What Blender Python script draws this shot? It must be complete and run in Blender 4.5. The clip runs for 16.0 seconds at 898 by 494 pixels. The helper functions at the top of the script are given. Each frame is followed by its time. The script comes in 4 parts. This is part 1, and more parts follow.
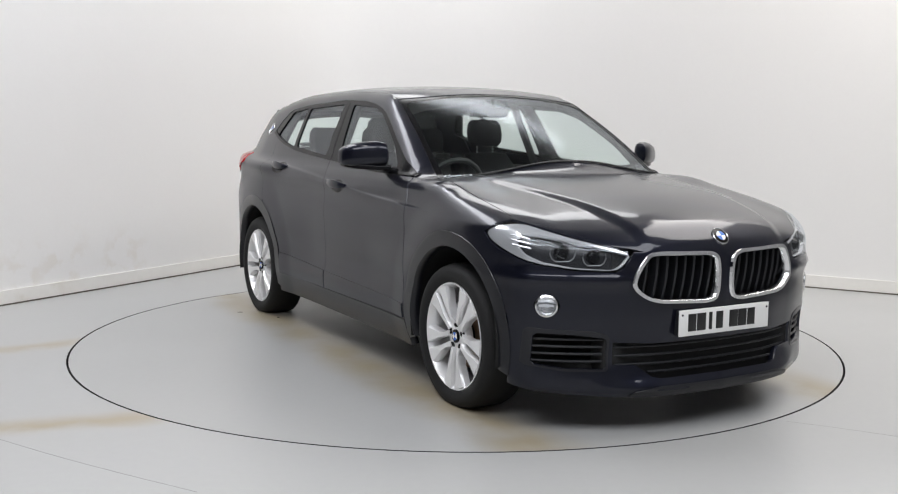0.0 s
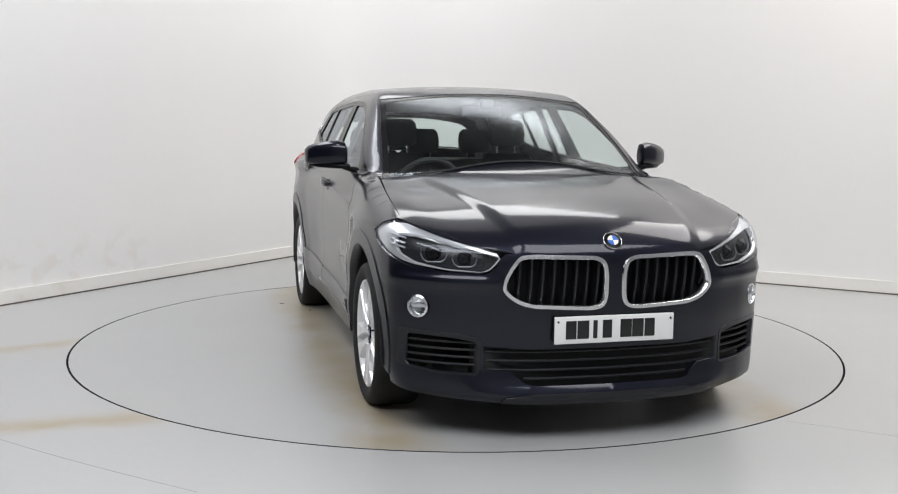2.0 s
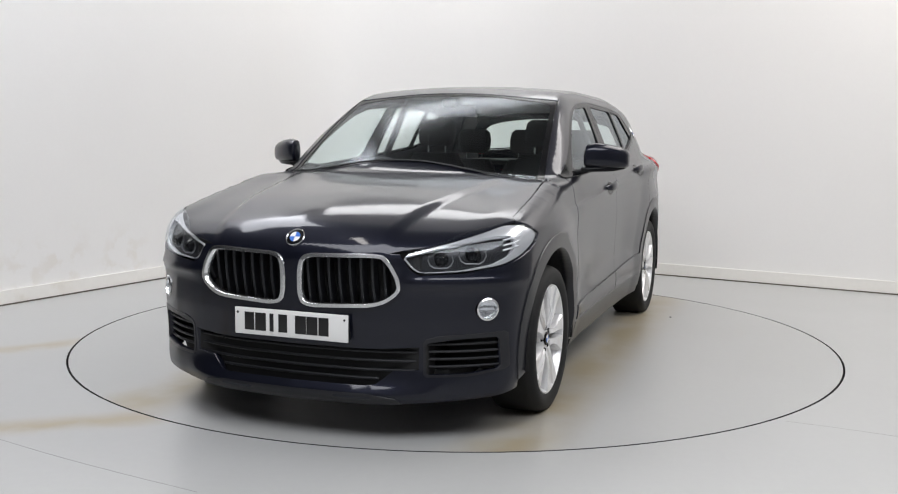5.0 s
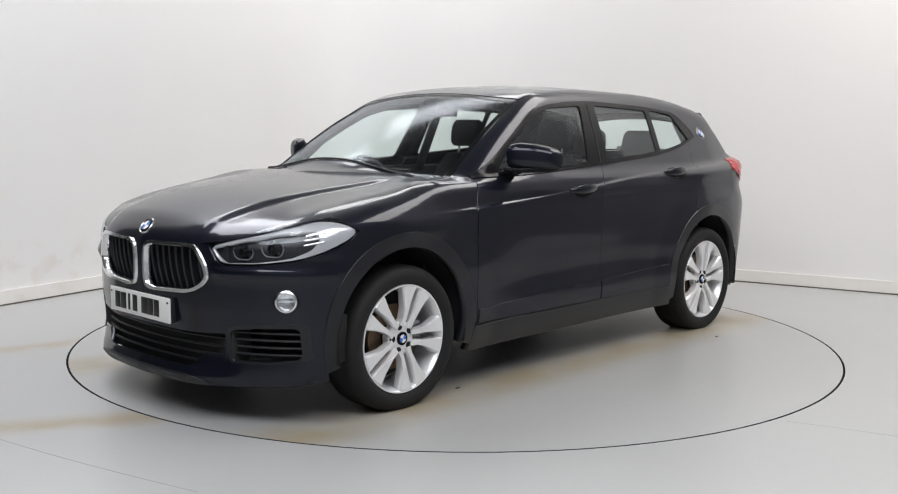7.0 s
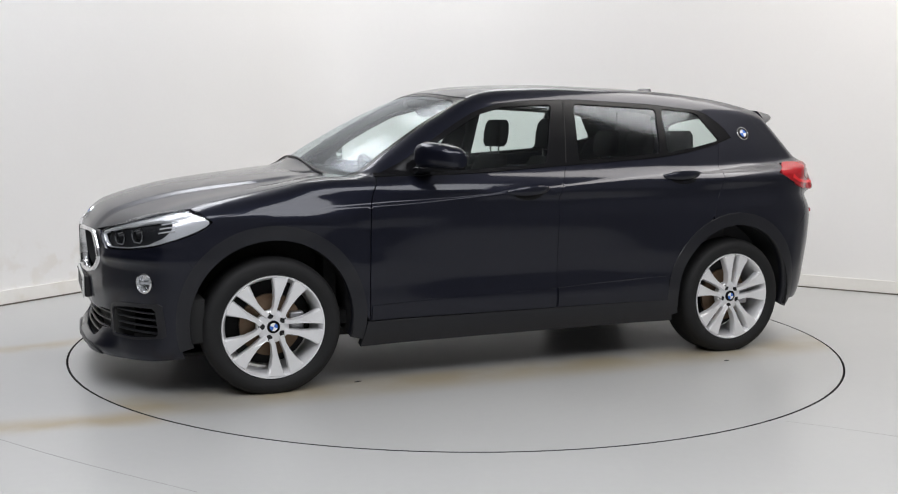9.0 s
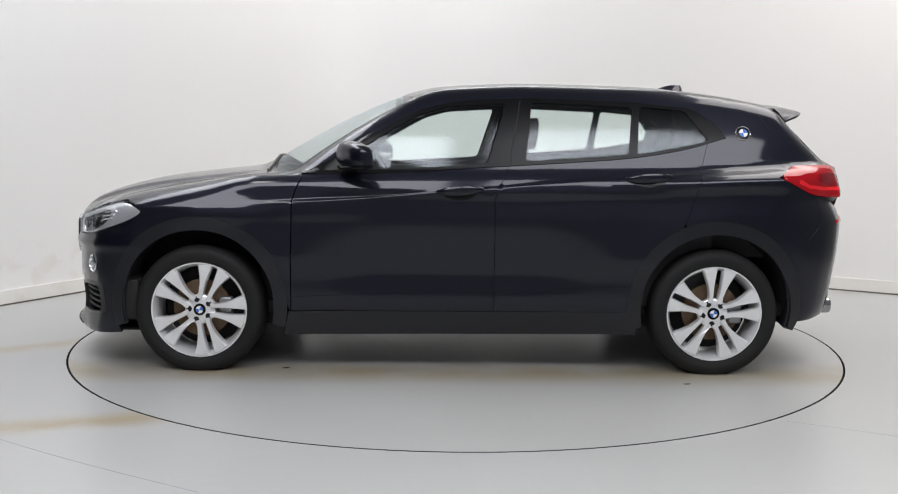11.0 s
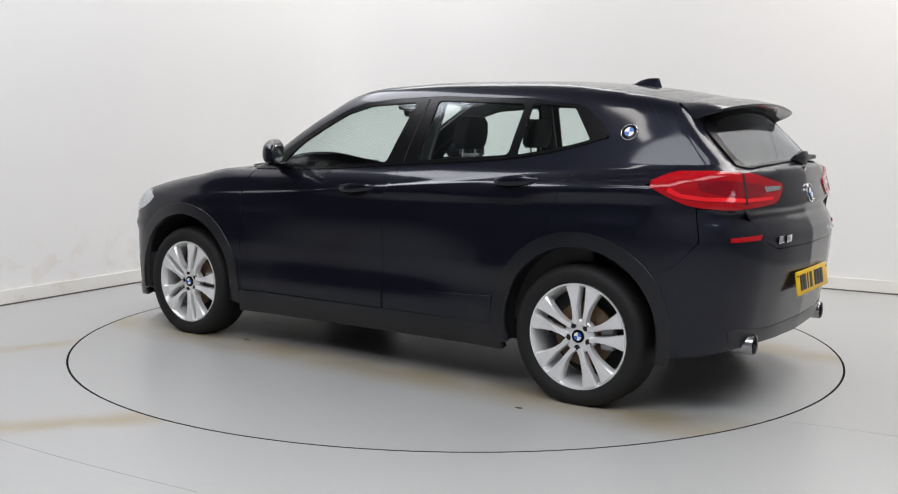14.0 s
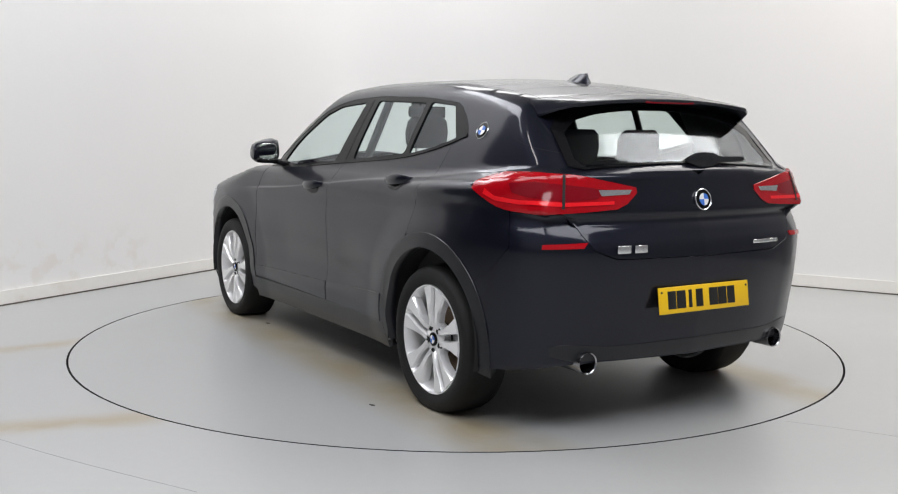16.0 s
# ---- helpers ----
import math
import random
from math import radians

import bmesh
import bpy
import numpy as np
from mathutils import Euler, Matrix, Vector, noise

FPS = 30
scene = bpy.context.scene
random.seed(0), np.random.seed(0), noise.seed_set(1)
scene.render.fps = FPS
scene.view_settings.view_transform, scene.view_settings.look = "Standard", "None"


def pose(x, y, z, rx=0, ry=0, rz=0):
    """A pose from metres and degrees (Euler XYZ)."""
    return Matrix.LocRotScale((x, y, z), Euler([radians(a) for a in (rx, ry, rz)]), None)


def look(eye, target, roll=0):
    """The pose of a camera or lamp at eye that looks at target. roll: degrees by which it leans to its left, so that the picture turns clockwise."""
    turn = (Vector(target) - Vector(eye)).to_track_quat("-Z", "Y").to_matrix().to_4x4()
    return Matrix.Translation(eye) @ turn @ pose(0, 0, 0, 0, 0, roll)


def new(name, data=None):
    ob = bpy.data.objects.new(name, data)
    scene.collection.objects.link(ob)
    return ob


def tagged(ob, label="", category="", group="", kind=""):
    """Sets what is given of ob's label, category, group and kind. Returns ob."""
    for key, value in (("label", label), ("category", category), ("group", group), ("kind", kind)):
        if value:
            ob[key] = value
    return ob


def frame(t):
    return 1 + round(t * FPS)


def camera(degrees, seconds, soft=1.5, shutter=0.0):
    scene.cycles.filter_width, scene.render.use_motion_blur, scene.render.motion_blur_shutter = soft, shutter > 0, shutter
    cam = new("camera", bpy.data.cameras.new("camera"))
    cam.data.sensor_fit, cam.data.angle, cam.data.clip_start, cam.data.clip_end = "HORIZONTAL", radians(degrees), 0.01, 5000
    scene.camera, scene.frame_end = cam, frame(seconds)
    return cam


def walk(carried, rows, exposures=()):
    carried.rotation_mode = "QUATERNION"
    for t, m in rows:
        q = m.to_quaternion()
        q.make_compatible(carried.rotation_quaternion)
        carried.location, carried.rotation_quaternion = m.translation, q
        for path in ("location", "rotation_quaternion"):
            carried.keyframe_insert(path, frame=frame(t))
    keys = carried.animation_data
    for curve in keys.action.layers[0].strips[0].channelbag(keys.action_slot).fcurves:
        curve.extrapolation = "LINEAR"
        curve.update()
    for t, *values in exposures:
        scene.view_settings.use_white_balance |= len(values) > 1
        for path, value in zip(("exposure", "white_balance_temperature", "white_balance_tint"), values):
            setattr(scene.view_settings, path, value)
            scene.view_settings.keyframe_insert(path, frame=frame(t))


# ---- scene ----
# The turntable's axis is the world's origin; the camera stands still on its tripod.
cam = camera(48.96, 16.0, soft=1.15)
EYE = pose(0, -5.984, 1.251, 90 - 6.70, 0, 0.405) @ pose(0, 0, 0, 0, 0, 0.58)
walk(cam, [(0, EYE), (16, EYE)])

# ---- light ----
world = bpy.data.worlds.new("world")
scene.world = world
world.use_nodes = True
world.node_tree.nodes["Background"].inputs[0].default_value = (0.9, 0.95, 1.0, 1)
world.node_tree.nodes["Background"].inputs[1].default_value = 0.05
scene.view_settings.exposure = 0.12


def area(x, y, z, sx, sy, power, color, target=None):
    data = bpy.data.lights.new("ceiling_lamp", "AREA")
    data.shape, data.size, data.size_y, data.energy, data.color = "RECTANGLE", sx, sy, power, color
    ob = new("ceiling_lamp", data)
    ob.matrix_world = look((x, y, z), target or (x, y + 0.001, 0))
    return ob


COOL, WARM, TUBE = (0.935, 0.95, 1.0), (0.985, 0.95, 0.92), (0.955, 0.955, 0.965)
CEIL = 4.5
LAMPS = [(-2.9, 0.5, CEIL, 1.8, 3.4, 142, COOL), (3.6, 0.1, CEIL, 2.6, 3.6, 172, WARM), (-1.7, -2.9, CEIL, 0.35, 1.2, 14, WARM), (0.2, 2.75, CEIL, 3.8, 1.3, 72, TUBE),
         (-1.8, -5.0, CEIL, 3.7, 2.6, 172, COOL), (2.3, -4.7, CEIL, 3.7, 2.6, 150, COOL)]
for lx, ly, lz, sx, sy, power, color in LAMPS:
    area(lx, ly, lz - 0.07, sx, sy, power, color)


# ---- materials ----
def mat(name, color, rough=0.5, metal=0.0, coat=0.0, vary=0.0, scale=8.0, fine=120.0, bump=0.0, tint=None, rvary=0.0, spec=0.5, coat_rough=0.04):
    """A surface whose colour drifts at two scales, with a fine relief."""
    m = bpy.data.materials.new(name)
    m.use_nodes = True
    n, l = m.node_tree.nodes, m.node_tree.links
    b = n["Principled BSDF"]
    b.inputs["Base Color"].default_value = (*color, 1)
    b.inputs["Roughness"].default_value = rough
    b.inputs["Metallic"].default_value = metal
    b.inputs["Coat Weight"].default_value = coat
    b.inputs["Coat Roughness"].default_value = coat_rough
    b.inputs["Specular IOR Level"].default_value = spec
    tc = n.new("ShaderNodeTexCoord")
    big = n.new("ShaderNodeTexNoise")
    big.inputs["Scale"].default_value, big.inputs["Detail"].default_value = scale, 5
    small = n.new("ShaderNodeTexNoise")
    small.inputs["Scale"].default_value, small.inputs["Detail"].default_value = fine, 3
    l.new(tc.outputs["Object"], big.inputs["Vector"])
    l.new(tc.outputs["Object"], small.inputs["Vector"])
    if vary:
        ramp = n.new("ShaderNodeValToRGB")
        lo = tint or tuple(c * (1 - vary) for c in color)
        ramp.color_ramp.elements[0].position, ramp.color_ramp.elements[1].position = 0.12, 0.88
        ramp.color_ramp.elements[0].color, ramp.color_ramp.elements[1].color = (*lo, 1), (*color, 1)
        mix = n.new("ShaderNodeMix")
        mix.inputs[0].default_value = 0.35
        l.new(big.outputs["Fac"], mix.inputs[2])
        l.new(small.outputs["Fac"], mix.inputs[3])
        l.new(mix.outputs[0], ramp.inputs[0])
        l.new(ramp.outputs[0], b.inputs["Base Color"])
    if rvary:
        mr = n.new("ShaderNodeMapRange")
        mr.inputs[1].default_value, mr.inputs[2].default_value = 0.12, 0.88
        mr.inputs[3].default_value, mr.inputs[4].default_value = max(rough - rvary, 0.02), rough + rvary
        l.new(big.outputs["Fac"], mr.inputs[0])
        l.new(mr.outputs[0], b.inputs["Roughness"])
    if bump:
        bp = n.new("ShaderNodeBump")
        bp.inputs["Strength"].default_value, bp.inputs["Distance"].default_value = 0.3, bump
        l.new(small.outputs["Fac"], bp.inputs["Height"])
        l.new(bp.outputs[0], b.inputs["Normal"])
    return m


def glass(name, color, rough=0.0, mixin=0.5, graze=0.85):
    """Thin sheet glass: tinted see-through with a mirror on its face."""
    m = bpy.data.materials.new(name)
    m.use_nodes = True
    n, l = m.node_tree.nodes, m.node_tree.links
    n.remove(n["Principled BSDF"])
    tr, gl, fr, mx = n.new("ShaderNodeBsdfTransparent"), n.new("ShaderNodeBsdfGlossy"), n.new("ShaderNodeLayerWeight"), n.new("ShaderNodeMixShader")
    tr.inputs[0].default_value = (*color, 1)
    gl.inputs["Roughness"].default_value = rough
    gl.inputs["Color"].default_value = (0.9, 0.95, 1, 1)
    power, scaled = n.new("ShaderNodeMath"), n.new("ShaderNodeMath")
    power.operation, scaled.operation = "POWER", "MULTIPLY_ADD"
    power.inputs[1].default_value, scaled.inputs[1].default_value, scaled.inputs[2].default_value = 4.5, graze, mixin
    l.new(fr.outputs["Facing"], power.inputs[0])
    l.new(power.outputs[0], scaled.inputs[0])
    fr = scaled
    l.new(fr.outputs[0], mx.inputs[0])
    l.new(tr.outputs[0], mx.inputs[1])
    l.new(gl.outputs[0], mx.inputs[2])
    l.new(mx.outputs[0], n["Material Output"].inputs[0])
    return m


M_PAINT = mat("metallic_paint", (0.0066, 0.0074, 0.0146), 0.36, 0.5, 0.74, vary=0.25, scale=900, fine=2500, tint=(0.0115, 0.0127, 0.0216), coat_rough=0.085, spec=0.06)
M_GLOSSBLACK = mat("gloss_black", (0.006, 0.006, 0.007), 0.2, 0, 0.0, spec=0.16)
M_PLASTIC = mat("black_plastic", (0.013, 0.0135, 0.016), 0.40, 0, 0.0, spec=0.4, vary=0.2, scale=12, fine=500, bump=0.0004)
M_CLAD = mat("satin_dark_plastic", (0.0085, 0.009, 0.0125), 0.36, 0, 0.35, spec=0.3, vary=0.2, scale=12, fine=500, bump=0.0003, coat_rough=0.2)
# Near-black; also puts the unlit dark of cavities and the unseen room into colour.
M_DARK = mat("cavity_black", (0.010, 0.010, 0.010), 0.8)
M_CHROME = mat("satin_chrome", (0.86, 0.865, 0.87), 0.26, 1.0)
M_ALLOY = mat("silver_alloy", (0.88, 0.88, 0.885), 0.28, 0.45, 0.5, vary=0.06, scale=20)
M_EXHAUST = mat("dark_chrome", (0.42, 0.42, 0.43), 0.22, 1.0, vary=0.2, scale=30)
M_ALLOYDARK = mat("shaded_alloy", (0.36, 0.36, 0.37), 0.4, 0.8)
M_RUBBER = mat("tyre_rubber", (0.013, 0.013, 0.0133), 0.68, 0, spec=0.3, vary=0.3, scale=14, fine=200, bump=0.0006)
M_RUST = mat("brake_disc_steel", (0.20, 0.15, 0.10), 0.5, 0.6, vary=0.5, scale=25, tint=(0.12, 0.06, 0.03))
M_FABRIC = mat("seat_cloth", (0.016, 0.016, 0.018), 0.9, 0, vary=0.3, scale=30, fine=600, bump=0.001)
M_TRIM = mat("interior_trim", (0.022, 0.022, 0.024), 0.6, 0, vary=0.2, scale=10, fine=300, bump=0.0005)
M_HEADLINER = mat("headliner", (0.30, 0.30, 0.29), 0.95, vary=0.1)
M_GLASS = glass("window_glass", (0.88, 0.945, 0.925), 0.09, mixin=0.06)
M_WSGLASS = glass("windscreen_glass", (0.86, 0.92, 0.90), 0.18, mixin=0.04, graze=0.65)
M_LENS = glass("lamp_lens", (0.90, 0.91, 0.92), mixin=0.035, graze=0.45)
M_RED = mat("red_lens", (0.44, 0.004, 0.010), 0.12, 0, 0.3, vary=0.35, scale=30, spec=0.3)
M_REDDARK = mat("dark_red_lens", (0.20, 0.004, 0.010), 0.12, 0, 0.3, spec=0.3)
M_REDGLOW = mat("bright_red_lens", (0.88, 0.012, 0.02), 0.2, 0, 0.4, vary=0.2, scale=40, spec=0.3)
M_LAMPMID = mat("lamp_ring_grey", (0.22, 0.225, 0.235), 0.3, 0.3)
M_LAMPGREY = mat("lamp_reflector", (0.82, 0.83, 0.85), 0.24, 0.6)
M_LAMPDARK = mat("lamp_bezel", (0.022, 0.023, 0.026), 0.35, 0.3, 0.15)
M_WHITEPLATE = mat("white_plate", (0.80, 0.80, 0.78), 0.35, vary=0.03)
M_YELLOWPLATE = mat("yellow_plate", (0.85, 0.52, 0.01), 0.35, vary=0.05)
M_INK = mat("black_print", (0.01, 0.01, 0.01), 0.4)
M_BLUE = mat("badge_blue", (0.05, 0.16, 0.55), 0.25, 0, 0.5)
M_WHITE = mat("badge_white", (0.8, 0.8, 0.8), 0.25, 0, 0.5)
M_WALL = mat("white_wall_paint", (0.80, 0.79, 0.775), 0.7, vary=0.045, scale=0.9, fine=40, bump=0.0006)
M_SKIRT = mat("white_skirting", (0.84, 0.825, 0.79), 0.5, vary=0.16, scale=1.3, fine=30, tint=(0.75, 0.73, 0.69))
M_HALL = mat("grey_wall_paint", (0.20, 0.20, 0.205), 0.8, vary=0.15, scale=0.7, fine=30)
M_CEIL = mat("ceiling_paint", (0.30, 0.30, 0.295), 0.8, vary=0.12, scale=1)
M_FLOOR = mat("grey_floor_paint", (0.390, 0.393, 0.387), 0.33, vary=0.10, scale=0.8, fine=25, bump=0.0004, rvary=0.07)
M_JOINT = mat("dark_brown_joint", (0.16, 0.135, 0.105), 0.8, vary=0.5, scale=5, tint=(0.05, 0.042, 0.034))
M_HAIR = mat("hairline_filler", (0.31, 0.305, 0.29), 0.6, vary=0.2, scale=9)
M_GAP = mat("gap_shadow_black", (0.012, 0.012, 0.012), 0.8)
M_LAMPGLOW = bpy.data.materials.new("lamp_diffuser")
M_LAMPGLOW.use_nodes = True
M_LAMPGLOW.node_tree.nodes["Principled BSDF"].inputs["Base Color"].default_value = (0.9, 0.9, 0.9, 1)


def stain(m, color, strength, bands=(), blobs=(), rough_scale=5.0):
    """Dirt laid over a surface: straight tracks (nx, ny, offset, width, x from, x to) and patches (x, y, z, radius), broken up by noise."""
    n, l = m.node_tree.nodes, m.node_tree.links
    b = n["Principled BSDF"]
    old = b.inputs["Base Color"].links[0].from_socket
    tc = n.new("ShaderNodeTexCoord")
    noise_n = n.new("ShaderNodeTexNoise")
    noise_n.inputs["Scale"].default_value, noise_n.inputs["Detail"].default_value = rough_scale, 6
    l.new(tc.outputs["Object"], noise_n.inputs["Vector"])
    sep = n.new("ShaderNodeSeparateXYZ")
    l.new(tc.outputs["Object"], sep.inputs[0])

    def calc(op, a, c, d=None):
        q = n.new("ShaderNodeMath")
        q.operation = op
        for k, v in enumerate((a, c, d)):
            if v is None:
                continue
            if isinstance(v, (int, float)):
                q.inputs[k].default_value = v
            else:
                l.new(v, q.inputs[k])
        return q.outputs[0]

    def ramp(v, a, c):
        q = n.new("ShaderNodeMapRange")
        q.interpolation_type = "SMOOTHSTEP"
        q.inputs[1].default_value, q.inputs[2].default_value = a, c
        l.new(v, q.inputs[0])
        return q.outputs[0]

    total = None
    for nx, ny, off, width, x0, x1 in bands:
        d = calc("ABSOLUTE", calc("ADD", calc("MULTIPLY_ADD", sep.outputs[0], nx, calc("MULTIPLY", sep.outputs[1], ny)), calc("MULTIPLY_ADD", noise_n.outputs["Fac"], 0.12, -off - 0.06)), None)
        w = calc("SUBTRACT", 1.0, ramp(d, 0.0, width))
        w = calc("MULTIPLY", w, ramp(sep.outputs[0], x0 - 0.25, x0 + 0.25))
        w = calc("MULTIPLY", w, calc("SUBTRACT", 1.0, ramp(sep.outputs[0], x1 - 0.25, x1 + 0.25)))
        total = w if total is None else calc("MAXIMUM", total, w)
    for x, y, z, r in blobs:
        q = n.new("ShaderNodeVectorMath")
        q.operation = "DISTANCE"
        l.new(tc.outputs["Object"], q.inputs[0])
        q.inputs[1].default_value = (x, y, z)
        w = calc("SUBTRACT", 1.0, ramp(q.outputs["Value"], r * 0.2, r))
        w = calc("MULTIPLY", w, ramp(noise_n.outputs["Fac"], 0.46, 0.62))
        total = w if total is None else calc("MAXIMUM", total, w)
    fac = calc("MULTIPLY", total, calc("MULTIPLY_ADD", ramp(noise_n.outputs["Fac"], 0.3, 0.6), 0.6 * strength, 0.4 * strength))
    mix = n.new("ShaderNodeMix")
    mix.data_type = "RGBA"
    l.new(fac, mix.inputs[0])
    l.new(old, mix.inputs[6])
    mix.inputs[7].default_value = (*color, 1)
    l.new(mix.outputs[2], b.inputs["Base Color"])


M_DISC = mat("grey_disc_paint", (0.378, 0.381, 0.374), 0.33, vary=0.10, scale=0.8, fine=25, bump=0.0004, rvary=0.07)
stain(M_FLOOR, (0.30, 0.235, 0.13), 0.75, bands=((-0.588, 0.809, 1.045, 0.16, -6.0, 0.5), (-0.343, 0.939, -1.23, 0.17, -6.0, -1.2)), rough_scale=3.5)
stain(M_DISC, (0.27, 0.22, 0.13), 0.85, bands=((0, 1, 0.95, 0.30, -2.4, 2.4), (0, 1, -0.80, 0.28, -2.4, 2.4)), rough_scale=2.5)
stain(M_WALL, (0.60, 0.53, 0.43), 0.26, blobs=((-2.98, 1.33, 0.24, 0.38), (-3.16, 1.02, 0.18, 0.34), (-2.70, 1.85, 0.16, 0.4)), rough_scale=7)
stain(M_SKIRT, (0.50, 0.40, 0.26), 0.5, blobs=((-3.25, 0.85, 0.02, 0.75),), rough_scale=3)


# ---- mesh helpers ----
def mesh_of(name, bm, material, smooth=False):
    me = bpy.data.meshes.new(name)
    bm.normal_update()
    bm.to_mesh(me)
    bm.free()
    me.materials.append(material)
    if smooth:
        me.polygons.foreach_set("use_smooth", [True] * len(me.polygons))
        me.set_sharp_from_angle(angle=radians(38))
    return me


def part(name, bm, material, parent=None, label="", smooth=True):
    ob = new(name, mesh_of(name, bm, material, smooth))
    if parent:
        ob.parent = parent
    if label:
        ob["label"] = label
    return ob


def box(bm, x0, x1, y0, y1, z0, z1, bevel=0.0, m=None):
    made = bmesh.ops.create_cube(bm, size=1)["verts"]
    for v in made:
        v.co = Vector((x0 + (v.co.x + 0.5) * (x1 - x0), y0 + (v.co.y + 0.5) * (y1 - y0), z0 + (v.co.z + 0.5) * (z1 - z0)))
        if m:
            v.co = m @ v.co
    if bevel:
        edges = list({e for v in made for e in v.link_edges})
        bmesh.ops.bevel(bm, geom=edges, offset=bevel, segments=3, affect="EDGES", profile=0.5)
    return bm


def lathe(bm, profile, n=64, m=None, closed=False):
    """Turns (radius, height along y) round the y axis."""
    rings = []
    for r, h in profile:
        ring = []
        for k in range(n):
            a = 2 * math.pi * k / n
            co = Vector((r * math.cos(a), h, r * math.sin(a)))
            ring.append(bm.verts.new(m @ co if m else co))
        rings.append(ring)
    pairs = list(zip(rings, rings[1:])) + ([(rings[-1], rings[0])] if closed else [])
    for a, b in pairs:
        for k in range(n):
            bm.faces.new((a[k], a[(k + 1) % n], b[(k + 1) % n], b[k]))
    return rings


def tube(bm, path, radius, n=10, closed=False):
    """A round bar along a path of points."""
    path = [Vector(p) for p in path]
    rings, count = [], len(path)
    for i, p in enumerate(path):
        d = (path[(i + 1) % count] - path[i - 1]) if closed else (path[min(i + 1, count - 1)] - path[max(i - 1, 0)])
        d.normalize()
        side = d.cross(Vector((0, 0, 1)))
        if side.length < 0.05:
            side = d.cross(Vector((0, 1, 0)))
        side.normalize()
        up = side.cross(d)
        rings.append([bm.verts.new(p + radius * (math.cos(2 * math.pi * k / n) * side + math.sin(2 * math.pi * k / n) * up)) for k in range(n)])
    for i in range(count if closed else count - 1):
        a, b = rings[i], rings[(i + 1) % count]
        for k in range(n):
            bm.faces.new((a[k], a[(k + 1) % n], b[(k + 1) % n], b[k]))
    if not closed:
        bm.faces.new(rings[0])
        bm.faces.new(rings[-1][::-1])
    return bm


def prism(bm, outline, depth, m=None):
    """An outline in the xz plane, drawn out along y by depth."""
    front = [bm.verts.new((x, 0, z)) for x, z in outline]
    back = [bm.verts.new((x, depth, z)) for x, z in outline]
    if m:
        for v in front + back:
            v.co = m @ v.co
    bm.faces.new(front)
    bm.faces.new(back[::-1])
    for k in range(len(outline)):
        j = (k + 1) % len(outline)
        bm.faces.new((front[j], front[k], back[k], back[j]))
    return bm


# ---- curves ----
def spl(*pts):
    """A smooth curve without overshoot through (a, b) pairs; held flat past its ends."""
    xs, ys = np.array(sorted(pts), float).T
    h, d = np.diff(xs), np.diff(ys) / np.diff(xs)
    m = np.zeros_like(xs)
    m[1:-1] = np.where(d[:-1] * d[1:] > 0, 2 * d[:-1] * d[1:] / np.where(d[:-1] + d[1:] == 0, 1, d[:-1] + d[1:]), 0)
    m[0], m[-1] = d[0], d[-1]

    def f(x):
        x = np.clip(x, xs[0], xs[-1])
        i = np.clip(np.searchsorted(xs, x) - 1, 0, len(h) - 1)
        t = (x - xs[i]) / h[i]
        return ((2 * t**3 - 3 * t**2 + 1) * ys[i] + (t**3 - 2 * t**2 + t) * h[i] * m[i]
                + (-2 * t**3 + 3 * t**2) * ys[i + 1] + (t**3 - t**2) * h[i] * m[i + 1])
    return f


def smooth_line(pts, n=6):
    """A curve through open points."""
    p = np.array(pts, float)
    t = np.arange(len(p))
    cols = [spl(*zip(t, p[:, k])) for k in range(p.shape[1])]
    tt = np.linspace(0, len(p) - 1, (len(p) - 1) * n + 1)
    return [tuple(v) for v in np.column_stack([c(tt) for c in cols])]


# ---- the room ----
def wall_slab(name, points, thick, z0, z1, material, label):
    """A wall along a line of plan points, thick to its right-hand side."""
    bm = bmesh.new()
    pts = [Vector((x, y, 0)) for x, y in points]
    rows = []
    for i, p in enumerate(pts):
        d = (pts[min(i + 1, len(pts) - 1)] - pts[max(i - 1, 0)]).normalized()
        off = Vector((-d.y, d.x, 0)) * thick
        rows.append([bm.verts.new(q + Vector((0, 0, z))) for q in (p, p + off) for z in (z0, z1)])
    for a, b in zip(rows, rows[1:]):
        bm.faces.new((a[0], b[0], b[1], a[1]))
        bm.faces.new((a[1], b[1], b[3], a[3]))
        bm.faces.new((a[3], b[3], b[2], a[2]))
        bm.faces.new((a[2], b[2], b[0], a[0]))
    bm.faces.new((rows[0][0], rows[0][1], rows[0][3], rows[0][2]))
    bm.faces.new((rows[-1][0], rows[-1][2], rows[-1][3], rows[-1][1]))
    bmesh.ops.recalc_face_normals(bm, faces=bm.faces)
    ob = new(name, mesh_of(name, bm, material, True))
    return tagged(ob, label, "wall", kind="structure")


CORNER = Vector((-1.22, 4.46))
DL, DR = Vector((-0.478, -0.878)), Vector((0.868, -0.497))
ROUND = 0.9


